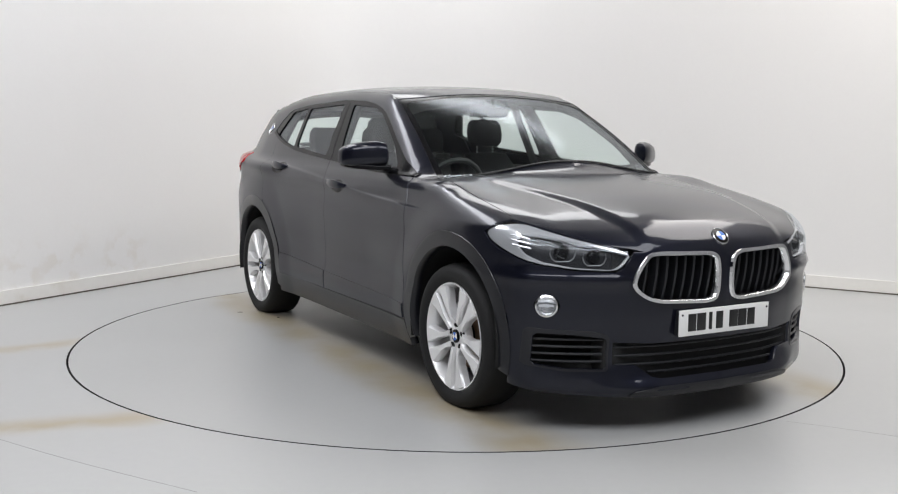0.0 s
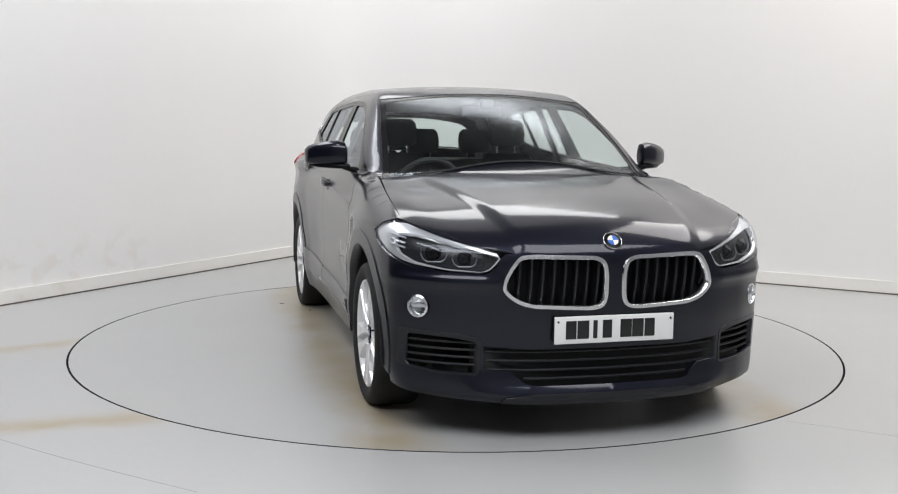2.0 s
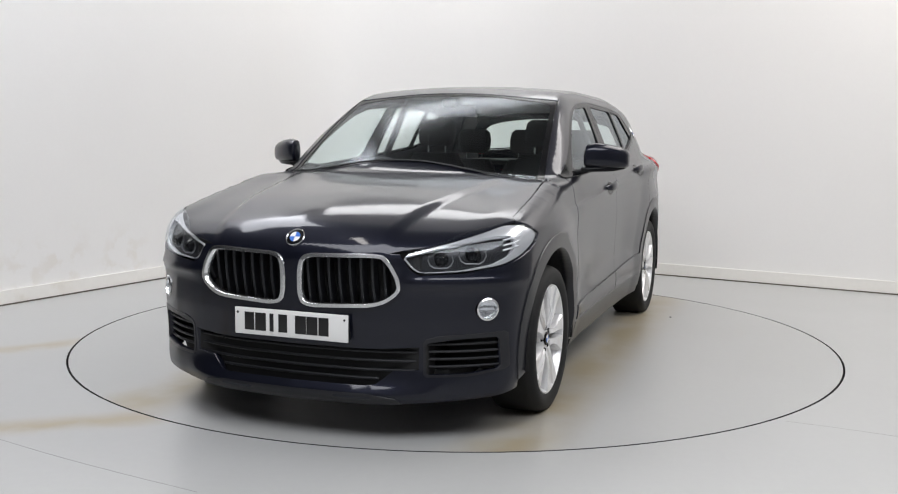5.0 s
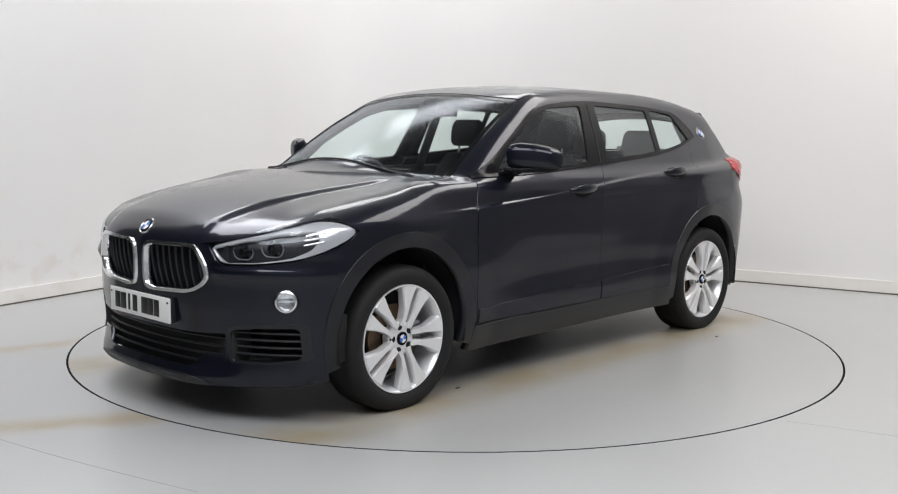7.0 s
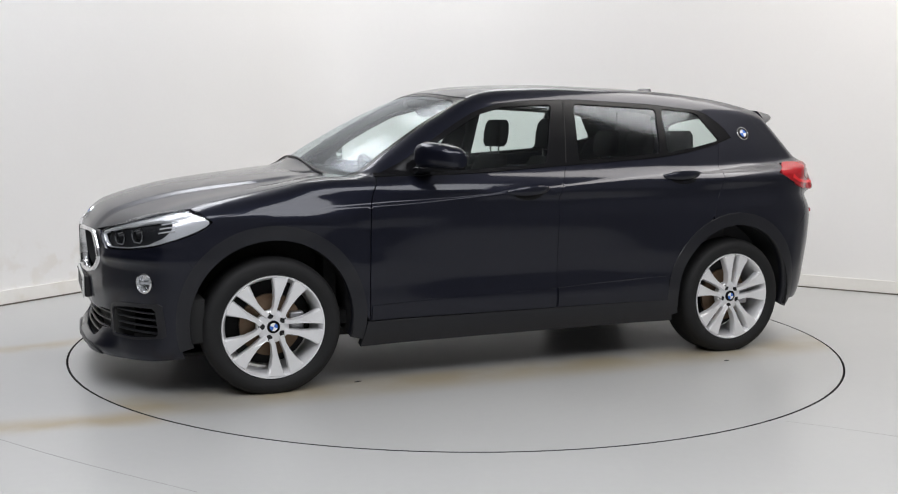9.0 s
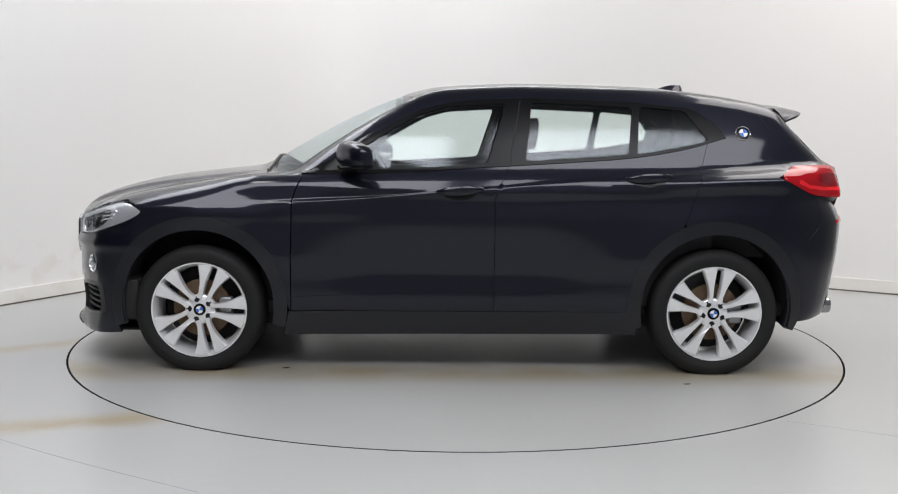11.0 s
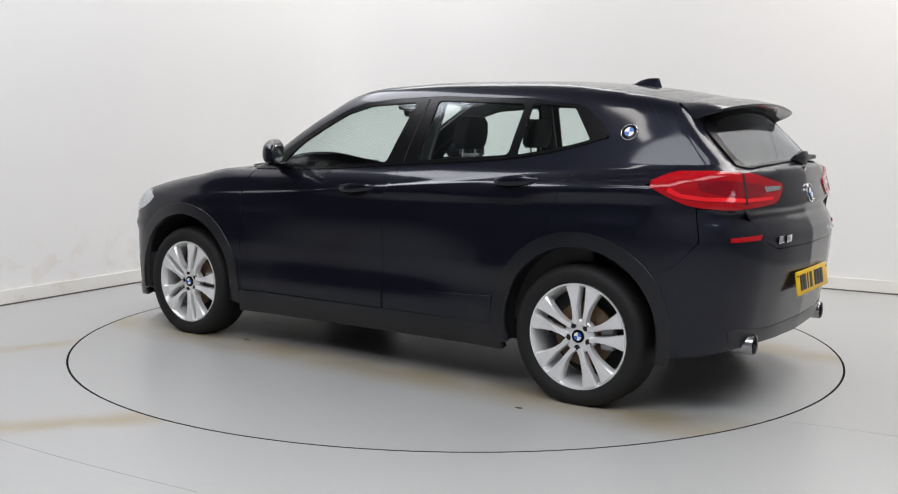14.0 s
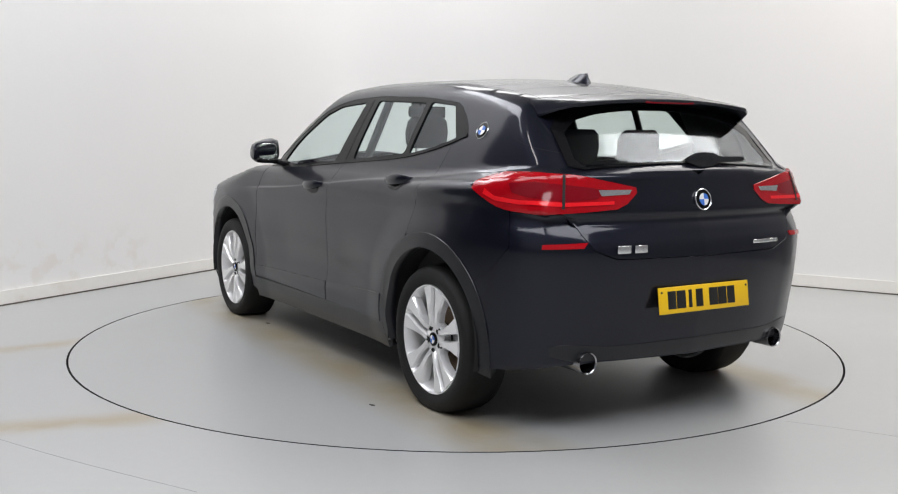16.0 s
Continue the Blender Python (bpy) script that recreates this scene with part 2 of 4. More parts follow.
def corner_line(inset=0.0):
    """The back corner of the room with its rounded turn, from the open end of one wall to the far end of the other."""
    nl, nr = Vector((0.878, -0.478)), Vector((-0.497, -0.868))
    base = CORNER + (nl + nr) * inset
    a, b = base + DL * ROUND, base + DR * ROUND
    arc = [a.lerp(base, t).lerp(base.lerp(b, t), t) for t in [k / 8 for k in range(9)]]
    return [base + DL * 5.6, *arc, base + DR * 6.7]


line = corner_line()
wall_slab("wall_back", line, 0.2, 0, CEIL, M_WALL, "white painted studio wall with scuffs near the floor")
sk = wall_slab("baseboard", corner_line(0.018), 0.016, 0.0, 0.105, M_SKIRT, "white painted wooden skirting board with brown stains")
sk["category"] = "skirting"
# a low strip of mottled dark brown along the foot of the skirting
joint = wall_slab("trim", corner_line(0.023), 0.008, 0.0, 0.010, M_JOINT, "thin dark brown joint line between skirting and floor")
joint["category"] = "sealant"
e0, e1 = line[0], line[-1]
wall_slab("wall_right", [tuple(e1), (e1.x + 0.9, -7.6)], 0.2, 0, CEIL, M_HALL, "plain grey wall of the hall")
wall_slab("wall_behind", [(e1.x + 0.9, -7.6), (-5.4, -7.6)], 0.2, 0, CEIL, M_HALL, "plain grey wall of the hall")
# unseen room behind the wide side-wall opening; near-black walls carry its lack of light
wall_slab("wall_unlit_room", [(-5.4, -7.6), (-9.5, -7.6), (-9.5, 0.2), (e0.x - 0.25, 0.2), tuple(e0)], 0.2, 0, CEIL, M_DARK, "near-black wall carrying the unlit dark of the room behind the opening")


def slab(name, x0, x1, y0, y1, z0, z1, material, label, category):
    ob = new(name, mesh_of(name, box(bmesh.new(), x0, x1, y0, y1, z0, z1), material))
    return tagged(ob, label, category, kind="structure")


slab("ceiling", -9.7, 6.5, -7.9, 6, CEIL, CEIL + 0.15, M_CEIL, "plain grey painted studio ceiling", "ceiling")


def ceiling_light(x, y, z, sx, sy):
    root = new("ceiling_light")
    root.location = (x, y, z)
    bm = bmesh.new()
    for a in (-1, 1):
        box(bm, a * sx / 2 - 0.03, a * sx / 2 + 0.03, -sy / 2, sy / 2, -0.06, 0, 0.005)
        box(bm, -sx / 2, sx / 2, a * sy / 2 - 0.03, a * sy / 2 + 0.03, -0.058, 0, 0.005)
    part("frame", bm, M_CEIL, root)
    part("diffuser", box(bmesh.new(), -sx / 2, sx / 2, -sy / 2, sy / 2, -0.03, -0.005), M_LAMPGLOW, root)
    return tagged(root, "long white ceiling light panel lit overhead", "lamp", "ceiling lights")


for lx, ly, lz, sx, sy, power, color in LAMPS:
    ceiling_light(lx, ly, lz, sx, sy)

R_TABLE = 2.235
bm = bmesh.new()
n = 160
inner = [bm.verts.new(((R_TABLE + 0.005) * math.cos(2 * math.pi * k / n), (R_TABLE + 0.005) * math.sin(2 * math.pi * k / n), 0)) for k in range(n)]
low = [bm.verts.new(v.co + Vector((0, 0, -0.06))) for v in inner]
outer = []
for v in inner:
    s = 12.0 / max(abs(v.co.x), abs(v.co.y))
    outer.append(bm.verts.new((v.co.x * s, v.co.y * s, 0)))
for k in range(n):
    j = (k + 1) % n
    bm.faces.new((inner[k], outer[k], outer[j], inner[j]))
    bm.faces.new((inner[j], low[j], low[k], inner[k]))
bm.faces.new(low)
floor = tagged(new("floor", mesh_of("floor", bm, M_FLOOR)), "pale grey painted floor with brown stains", "floor", kind="structure")
floor.data.materials.append(M_GAP)
for p in floor.data.polygons:
    if p.normal.z < 0.9 or p.center.z < -0.01:
        p.material_index = 1

turntable = new("turntable")
bm = bmesh.new()
lathe(bm, [(R_TABLE - 0.005, -0.05), (R_TABLE - 0.005, -0.005), (R_TABLE - 0.007, 0)], 160, Matrix.Rotation(radians(90), 4, "X"))
bmesh.ops.contextual_create(bm, geom=[e for e in bm.edges if e.is_boundary and all(v.co.z > -0.001 for v in e.verts)])
bmesh.ops.recalc_face_normals(bm, faces=bm.faces)
platter = part("platter", bm, M_DISC, turntable, smooth=False)
platter.data.materials.append(M_GAP)
for p in platter.data.polygons:
    if p.normal.z < 0.5:
        p.material_index = 1
tagged(turntable, "round grey painted turntable disc flush with the floor", "turntable")


def speck(x, y, sx, sy, rz):
    bm = bmesh.new()
    bmesh.ops.create_icosphere(bm, subdivisions=2, radius=1, matrix=pose(x, y, 0.001, 0, 0, rz) @ Matrix.Diagonal((sx, sy, 0.002, 1)))
    part("chip_mark", bm, M_INK, turntable)


speck(-1.336, -0.933, 0.020, 0.008, 60)
speck(0.904, 0.873, 0.022, 0.010, 15)
speck(-1.15, 1.15, 0.020, 0.009, 10)
speck(-1.036, -0.766, 0.026, 0.006, 5)


def crack(points):
    """A hairline joint, filled a little proud of the floor."""
    bm = bmesh.new()
    tube(bm, smooth_line([(x, y, 0.0) for x, y in points], 5), 0.0010, 6)
    ob = new("trim", mesh_of("trim", bm, M_HAIR))
    tagged(ob, "thin dirty hairline joint in the grey floor", "floor joint", kind="structure")


crack([(-1.827, -2.146), (-1.52, -2.34), (-1.203, -2.524), (-0.888, -2.696)])
crack([(1.456, -1.756), (1.665, -1.856), (1.859, -1.961), (2.3, -2.19)])

# ---- the car's body form ----
def smax(a, b, k):
    h = np.clip(0.5 + 0.5 * (a - b) / k, 0, 1)
    return b + (a - b) * h + k * h * (1 - h)


def smin(a, b, k):
    return -smax(-a, -b, k)


def ease(x, a, b):
    t = np.clip((x - a) / (b - a), 0, 1)
    return t * t * (3 - 2 * t)


AXLE, HUB, ARCH_Z = 1.335, 0.328, 0.358
hood_line = spl((2.3, 0.60), (2.19, 0.76), (2.13, 0.825), (2.02, 0.892), (1.84, 0.95), (1.66, 0.988), (1.31, 1.032), (1.03, 1.058), (0.6, 1.065), (-1.0, 1.08), (-1.7, 1.115), (-2.0, 1.125), (-2.3, 1.10))
hood_drop = spl((2.2, 0.13), (2.0, 0.10), (1.8, 0.078), (1.4, 0.05), (1.0, 0.03), (0.0, 0.03), (-1.5, 0.03))
nose = spl((0.0, 2.08), (0.17, 2.118), (0.21, 2.132), (0.33, 2.122), (0.43, 2.13), (0.52, 2.138), (0.65, 2.138), (0.74, 2.138), (0.80, 2.122), (0.86, 2.09), (1.0, 2.05))
nose_plan = spl((0, 0), (0.26, 0.014), (0.46, 0.06), (0.65, 0.145), (0.76, 0.225), (0.84, 0.31), (0.88, 0.42), (0.905, 0.68), (0.95, 1.4))
tail = spl((0.1, -1.90), (0.2, -1.96), (0.32, -2.07), (0.5, -2.107), (0.645, -2.128), (0.79, -2.136), (0.86, -2.112), (0.925, -2.079), (1.05, -2.085), (1.12, -2.08), (1.2, -2.05))
tail_plan = spl((0, 0), (0.3, 0.012), (0.55, 0.05), (0.7, 0.11), (0.8, 0.2), (0.86, 0.33), (0.89, 0.5), (0.91, 0.8), (0.95, 1.4))
flank = spl((2.0, 0.86), (1.6, 0.885), (1.335, 0.892), (0.9, 0.882), (0.3, 0.876), (-0.3, 0.876), (-0.9, 0.888), (-1.335, 0.902), (-1.8, 0.885), (-2.2, 0.83))
flank_z = spl((0.1, -0.075), (0.20, -0.05), (0.30, -0.022), (0.40, -0.008), (0.50, -0.010), (0.62, -0.002), (0.80, -0.006), (0.90, -0.020), (0.96, -0.032), (1.03, -0.047), (1.10, -0.074), (1.3, -0.22))
crease = spl((2.0, 0.80), (1.6, 0.86), (0.9, 0.89), (0.43, 0.918), (-0.12, 0.965), (-0.85, 1.025), (-1.2, 1.04), (-1.66, 1.055), (-2.2, 1.04))
roof_line = spl((2.6, -2.5), (1.6, 0.45), (1.35, 0.86), (1.10, 1.062), (0.80, 1.245), (0.55, 1.372), (0.30, 1.470), (0.12, 1.511), (-0.04, 1.524), (-0.37, 1.536), (-0.69, 1.532), (-1.0, 1.524), (-1.33, 1.496), (-1.61, 1.455), (-1.73, 1.425), (-1.80, 1.357), (-1.89, 1.264), (-2.0, 1.158), (-2.07, 1.08), (-2.12, 0.9), (-2.2, 0.3), (-2.6, -3.5))
roof_sweep = spl((1.3, 0.20), (0.4, 0.13), (0.0, 0.0), (-1.2, 0.0), (-1.6, -0.05), (-2.1, -0.07))
glass_z = spl((0.95, 0.86), (1.05, 0.810), (1.08, 0.797), (1.22, 0.738), (1.27, 0.715), (1.40, 0.652), (1.44, 0.630), (1.5, 0.590), (1.6, 0.51))
glass_x = spl((1.2, -0.08), (0.9, -0.05), (0.6, -0.015), (0.2, 0.0), (-1.1, 0.0), (-1.5, -0.012), (-1.75, -0.045), (-2.0, -0.11), (-2.2, -0.17))


def body(x, y, z):
    """Below nought inside the car's skin."""
    y = np.abs(y)
    w = flank(x) + flank_z(z)
    w = w - 0.014 * ease(np.abs(x), 0.85, 0.35) * np.exp(-((z - 0.60) / 0.14) ** 2)
    c = crease(x)
    w = w + 0.012 * ease(z, c - 0.12, c) * ease(z, c + 0.012, c - 0.001) * ease(np.abs(x + 0.3), 1.45, 1.0)
    w = w + 0.018 * np.exp(-((z - c + 0.035) / 0.06) ** 2) * (ease(x, 0.75, 1.2) * 0.7 + ease(x, -0.8, -1.3) * 1.4)
    for ax in (AXLE, -AXLE):
        r = np.hypot(x - ax, (z - ARCH_Z))
        w = w + 0.012 * ease(r, 0.64, 0.44)
    low = smax(y - w, (z - hood_line(x) + hood_drop(x) * (y / 0.75) ** 2
                       + 0.014 * ease(y, 0.365 + 0.17 * (2.05 - x), 0.425 + 0.17 * (2.05 - x)) * ease(x, 0.95, 1.3)
                       - 0.012 * np.exp(-((y - 0.74) / 0.10) ** 2) * ease(x, 0.95, 1.2) * ease(x, 2.0, 1.7)) * 0.95, 0.06)
    low = smax(low, (x - nose(z) + nose_plan(y) - 0.020 * np.exp(-((z - 0.660) / 0.026) ** 2) * ease(y, 0.44, 0.54)
                      - 0.030 * np.exp(-((z - 0.200) / 0.045) ** 2) * ease(y, 0.62, 0.40)) * 0.8, 0.05)
    low = smax(low, (tail(z) + tail_plan(y) - x) * 0.8, 0.035)
    sweep = roof_sweep(x) * (y / 0.65) ** 2
    top = (z - roof_line(x + sweep) + 0.030 * (y / 0.55) ** 2) * 0.8
    cab = smax(smax(y - glass_z(z) - glass_x(x), top, 0.05), 0.93 - z, 0.04)
    return smin(low, cab, 0.035)


def cast(o, d, t0, t1, n=70):
    """Where rays from outside first meet the skin."""
    ts = np.linspace(t0, t1, n)
    lo, hi, done = np.full(len(o), t0), np.full(len(o), t1), np.zeros(len(o), bool)
    for a, b in zip(ts, ts[1:]):
        p = o + d * b
        hit = (body(*p.T) < 0) & ~done
        lo[hit], hi[hit] = a, b
        done |= hit
    for _ in range(16):
        mid = (lo + hi) / 2
        p = o + d * mid[:, None]
        ins = body(*p.T) < 0
        hi, lo = np.where(ins, mid, hi), np.where(ins, lo, mid)
    return o + d * ((lo + hi) / 2)[:, None]


XF, XR, KF, KR = 1.35, -1.45, 1.08, 1.0
S_NOSE, S_TAIL = XF + KF * math.pi / 2, XR - KR * math.pi / 2


def S(x, y=0.85):
    """The girth coordinate of a plan point: x along the flanks, then round nose and tail."""
    if x > XF:
        return XF + KF * (math.pi / 2 - math.atan2(y, x - XF))
    if x < XR:
        return XR - KR * (math.pi / 2 - math.atan2(y, XR - x))
    return x


def on_top(uv):
    o = np.column_stack([uv[:, 0], uv[:, 1], np.full(len(uv), 1.75)])
    return cast(o, np.array([0, 0, -1.0]), 0, 1.5)


def on_girth(uv):
    s, z = uv.T
    front, back = s > XF, s < XR
    phi = np.where(front, math.pi / 2 - (s - XF) / KF, np.where(back, math.pi / 2 - (XR - s) / KR, math.pi / 2))
    cx = np.where(front, XF, np.where(back, XR, s))
    d = np.column_stack([np.where(back, -np.cos(phi), np.where(front, np.cos(phi), 0)), np.sin(phi), 0 * s])
    o = np.column_stack([cx, 0 * s, z]) + d * 1.25
    return cast(o, -d, 0, 1.15)


def on_front(uv):
    o = np.column_stack([np.full(len(uv), 2.4), uv[:, 0], uv[:, 1]])
    return cast(o, np.array([-1.0, 0, 0]), 0, 1.2)


def on_rear(uv):
    o = np.column_stack([np.full(len(uv), -2.4), uv[:, 0], uv[:, 1]])
    return cast(o, np.array([1.0, 0, 0]), 0, 1.2)


def normals(p):
    e = 0.004
    g = np.column_stack([body(*(p + v).T) - body(*(p - v).T) for v in np.eye(3) * e])
    return g / np.linalg.norm(g, axis=1)[:, None]


def within(poly, q):
    a, b = poly, np.roll(poly, -1, 0)
    ins = np.zeros(len(q), bool)
    for (x0, y0), (x1, y1) in zip(a, b):
        if y0 != y1:
            ins ^= ((y0 > q[:, 1]) != (y1 > q[:, 1])) & (q[:, 0] < (x1 - x0) * (q[:, 1] - y0) / (y1 - y0) + x0)
    return ins


def edge_gap(poly, q):
    best = np.full(len(q), 9.0)
    for a, b in zip(poly, np.roll(poly, -1, 0)):
        d = b - a
        t = np.clip(((q - a) @ d) / max(d @ d, 1e-12), 0, 1)
        best = np.minimum(best, np.linalg.norm(q - a - t[:, None] * d, axis=1))
    return best


def dense(poly, step):
    out = []
    for a, b in zip(poly, np.roll(poly, -1, 0)):
        n = max(1, int(np.ceil(np.linalg.norm(b - a) / step)))
        out += [a + (b - a) * k / n for k in range(n)]
    return np.array(out)


def inset(poly, d):
    """A closed outline drawn in by d."""
    poly = np.array(poly, float)
    area2 = np.sum(poly[:, 0] * np.roll(poly[:, 1], -1) - np.roll(poly[:, 0], -1) * poly[:, 1])
    s = 1 if area2 > 0 else -1
    e0 = poly - np.roll(poly, 1, 0)
    e1 = np.roll(poly, -1, 0) - poly
    e0, e1 = e0 / (np.linalg.norm(e0, axis=1)[:, None] + 1e-12), e1 / (np.linalg.norm(e1, axis=1)[:, None] + 1e-12)
    n0, n1 = np.column_stack([-e0[:, 1], e0[:, 0]]) * s, np.column_stack([-e1[:, 1], e1[:, 0]]) * s
    m = n0 + n1
    k = np.maximum(1 + np.sum(n0 * n1, 1), 0.35)
    return poly + m / k[:, None] * d


def soft(poly, times=2, cut=0.03):
    """Rounds an outline's corners."""
    poly = np.array(poly, float)
    for _ in range(times):
        nxt = np.roll(poly, -1, 0)
        far = np.linalg.norm(nxt - poly, axis=1)[:, None]
        f = np.minimum(0.25, cut / np.maximum(far, 1e-9))
        poly = np.stack([poly + (nxt - poly) * f, nxt + (poly - nxt) * f], 1).reshape(-1, 2)
        cut *= 0.4
    return poly


from mathutils.geometry import delaunay_2d_cdt


def panel(name, chart, outline, material, parent, holes=(), lift=0.0, depth=0.012, step=0.024, gap=0.0, sides="pair", label="", free=None):
    """A sheet of the car's skin inside an outline of its chart, with a turned-in rim. sides: one, pair (two objects, mirrored), whole (one mesh, mirrored on the middle)."""
    outline = np.array(outline, float)
    if gap:
        outline = inset(outline, gap)
    loops = [dense(outline, step)] + [dense(np.array(h, float), step) for h in holes]
    lo, hi = outline.min(0), outline.max(0)
    gx, gy = np.meshgrid(np.arange(lo[0] + step / 2, hi[0], step), np.arange(lo[1] + step / 2, hi[1], step))
    gx = gx + (np.arange(gx.shape[0]) % 2)[:, None] * step / 2
    q = np.column_stack([gx.ravel(), gy.ravel()])
    if len(q):
        keep = within(loops[0], q)
        for h in loops[1:]:
            keep &= ~within(h, q)
        for h in loops:
            keep &= edge_gap(h, q) > step * 0.45
        q = q[keep]
    if chart is on_girth and material is M_PAINT:
        s = np.arange(lo[0], hi[0], 0.018)
        rows_of = np.vstack([np.column_stack([s, crease(s) + dz]) for dz in (-0.018, -0.006, -0.001, 0.0055, 0.012, 0.02)])
        rows_of = rows_of[within(loops[0], rows_of) & (np.abs(rows_of[:, 0] + 0.3) < 1.5)]
        for h in loops:
            rows_of = rows_of[edge_gap(h, rows_of) > 0.006]
        if len(rows_of) and len(q):
            q = np.vstack([q[(np.abs(q[:, 1] - crease(q[:, 0]) - 0.001) > 0.03) | (np.abs(q[:, 0] + 0.3) > 1.5)], rows_of])
    edges, count = [], 0
    for h in loops:
        edges += [(count + k, count + (k + 1) % len(h)) for k in range(len(h))]
        count += len(h)
    allv = np.vstack([*loops, q]) if len(q) else np.vstack(loops)
    vs, es, fs, ov, oe, of = delaunay_2d_cdt([Vector(v) for v in allv], edges, [], 0, 1e-6)
    uv = np.array([(v.x, v.y) for v in vs])
    fs = np.array([f for f in fs if len(f) == 3])
    mid = uv[fs].mean(1)
    ok = within(loops[0], mid)
    for h in loops[1:]:
        ok &= ~within(h, mid)
    fs = fs[ok]
    p = chart(uv)
    nrm = normals(p)
    p = p + nrm * lift
    tri = p[fs]
    fn = np.cross(tri[:, 1] - tri[:, 0], tri[:, 2] - tri[:, 0])
    flip = np.sum(fn * nrm[fs].mean(1), 1) < 0
    fs[flip] = fs[flip][:, ::-1]
    # the rim
    seen = {}
    for f in fs:
        for a, b in ((f[0], f[1]), (f[1], f[2]), (f[2], f[0])):
            seen[(a, b)] = 1
    rim = [(a, b) for a, b in seen if (b, a) not in seen]
    if sides == "whole":
        rim = [(a, b) for a, b in rim if not (abs(p[a, 1]) < 2e-3 and abs(p[b, 1]) < 2e-3)]
        p[np.abs(p[:, 1]) < 2e-3, 1] = 0
    verts, norm, faces = [*p], [*nrm], [tuple(int(i) for i in f) for f in fs]
    for a, b in rim if depth else ():
        t = p[b] - p[a]
        side = np.cross(t, nrm[a])
        side = side / (np.linalg.norm(side) + 1e-12)
        k = len(verts)
        verts += [p[a], p[b], p[b] - nrm[b] * depth, p[a] - nrm[a] * depth]
        norm += [(side + nrm[a]) / 1.42, (side + nrm[b]) / 1.42, side, side]
        faces.append((k + 1, k, k + 3, k + 2))
    verts, norm = np.array(verts), np.array(norm)
    mv, mn = verts * (1, -1, 1), norm * (1, -1, 1)
    mf = [f[::-1] for f in faces]
    jobs = [(verts, norm, faces)]
    if sides == "pair":
        jobs.append((mv, mn, mf))
    if sides == "whole":
        jobs = [(np.vstack([verts, mv]), np.vstack([norm, mn]), faces + [tuple(i + len(verts) for i in f) for f in mf])]
    made = []
    for k, (v, nn, f) in enumerate(jobs):
        me = bpy.data.meshes.new(name)
        me.from_pydata(v.tolist(), [], f)
        me.materials.append(material)
        me.polygons.foreach_set("use_smooth", [True] * len(me.polygons))
        me.normals_split_custom_set_from_vertices(nn.tolist())
        ob = new(name, me)
        ob.parent = parent[k] if isinstance(parent, list) else parent
        if label:
            ob["label"] = label
        made.append(ob)
    return made


def girth(*pts):
    return [(S(x, y), z) for x, y, z in pts]


def lift_curve(pts):
    """Plan points on the top of the car as girth points."""
    p = on_top(np.array(pts, float))
    return [(S(x, y), z) for x, y, z in p]


def arc(ax, r, a0, a1, n=24):
    """Points of a wheel arch, as girth points."""
    out = []
    for k in range(n + 1):
        a = radians(a0 + (a1 - a0) * k / n)
        x = ax + r * math.cos(a)
        z = ARCH_Z + r * math.sin(a)
        if z < 0.18:
            z = 0.18
        out.append((S(x, 0.87), z))
    return out


car = new("car")
tagged(car, "dark blue-black compact crossover car parked on the turntable", "car")

# outlines shared by neighbouring panels
HOOD_SIDE = smooth_line([(0.955, 0.735), (1.2, 0.765), (1.5, 0.785), (1.68, 0.790)])
LAMP_TOP = smooth_line([(1.70, 0.805), (1.80, 0.755), (1.93, 0.655), (2.02, 0.545), (2.085, 0.405)])
HOOD_REAR = smooth_line([(1.035, 0.0), (1.03, 0.25), (1.005, 0.5), (0.955, 0.735)])
HOOD_FRONT = smooth_line([(2.085, 0.405), (2.118, 0.25), (2.128, 0.0)])
EDGE = smooth_line([(0.955, 0.722), (0.75, 0.685), (0.5, 0.643), (0.28, 0.606), (0.0, 0.592), (-0.5, 0.590), (-1.0, 0.583), (-1.4, 0.562), (-1.7, 0.535)])
WS_TOP = smooth_line([(0.235, 0.598), (0.27, 0.4), (0.29, 0.0)])
DLO = soft([(0.81, 1.033), (0.37, 1.043), (-0.15, 1.076), (-0.9, 1.130), (-1.22, 1.185), (-1.40, 1.235), (-1.36, 1.30), (-1.235, 1.389), (-0.9, 1.421), (-0.4, 1.439), (-0.1, 1.428), (0.065, 1.408), (0.216, 1.368), (0.36, 1.292), (0.5, 1.205), (0.65, 1.112)], 1)
LAMP = soft(girth((2.072, 0.450, 0.772), (2.00, 0.58, 0.815), (1.93, 0.68, 0.856), (1.80, 0.765, 0.884), (1.72, 0.80, 0.890), (1.66, 0.845, 0.874), (1.615, 0.875, 0.838), (1.65, 0.875, 0.805), (1.75, 0.85, 0.762), (1.87, 0.79, 0.722), (1.98, 0.68, 0.703), (2.055, 0.525, 0.698), (2.066, 0.490, 0.716)), 1)
TAIL = soft(girth((-1.645, 0.87, 1.040), (-1.76, 0.84, 1.092), (-1.93, 0.76, 1.096), (-2.05, 0.62, 1.088), (-2.10, 0.335, 1.034), (-2.10, 0.43, 0.955), (-2.06, 0.64, 0.942), (-1.95, 0.77, 0.938), (-1.86, 0.82, 0.945), (-1.80, 0.845, 0.962)), 1)

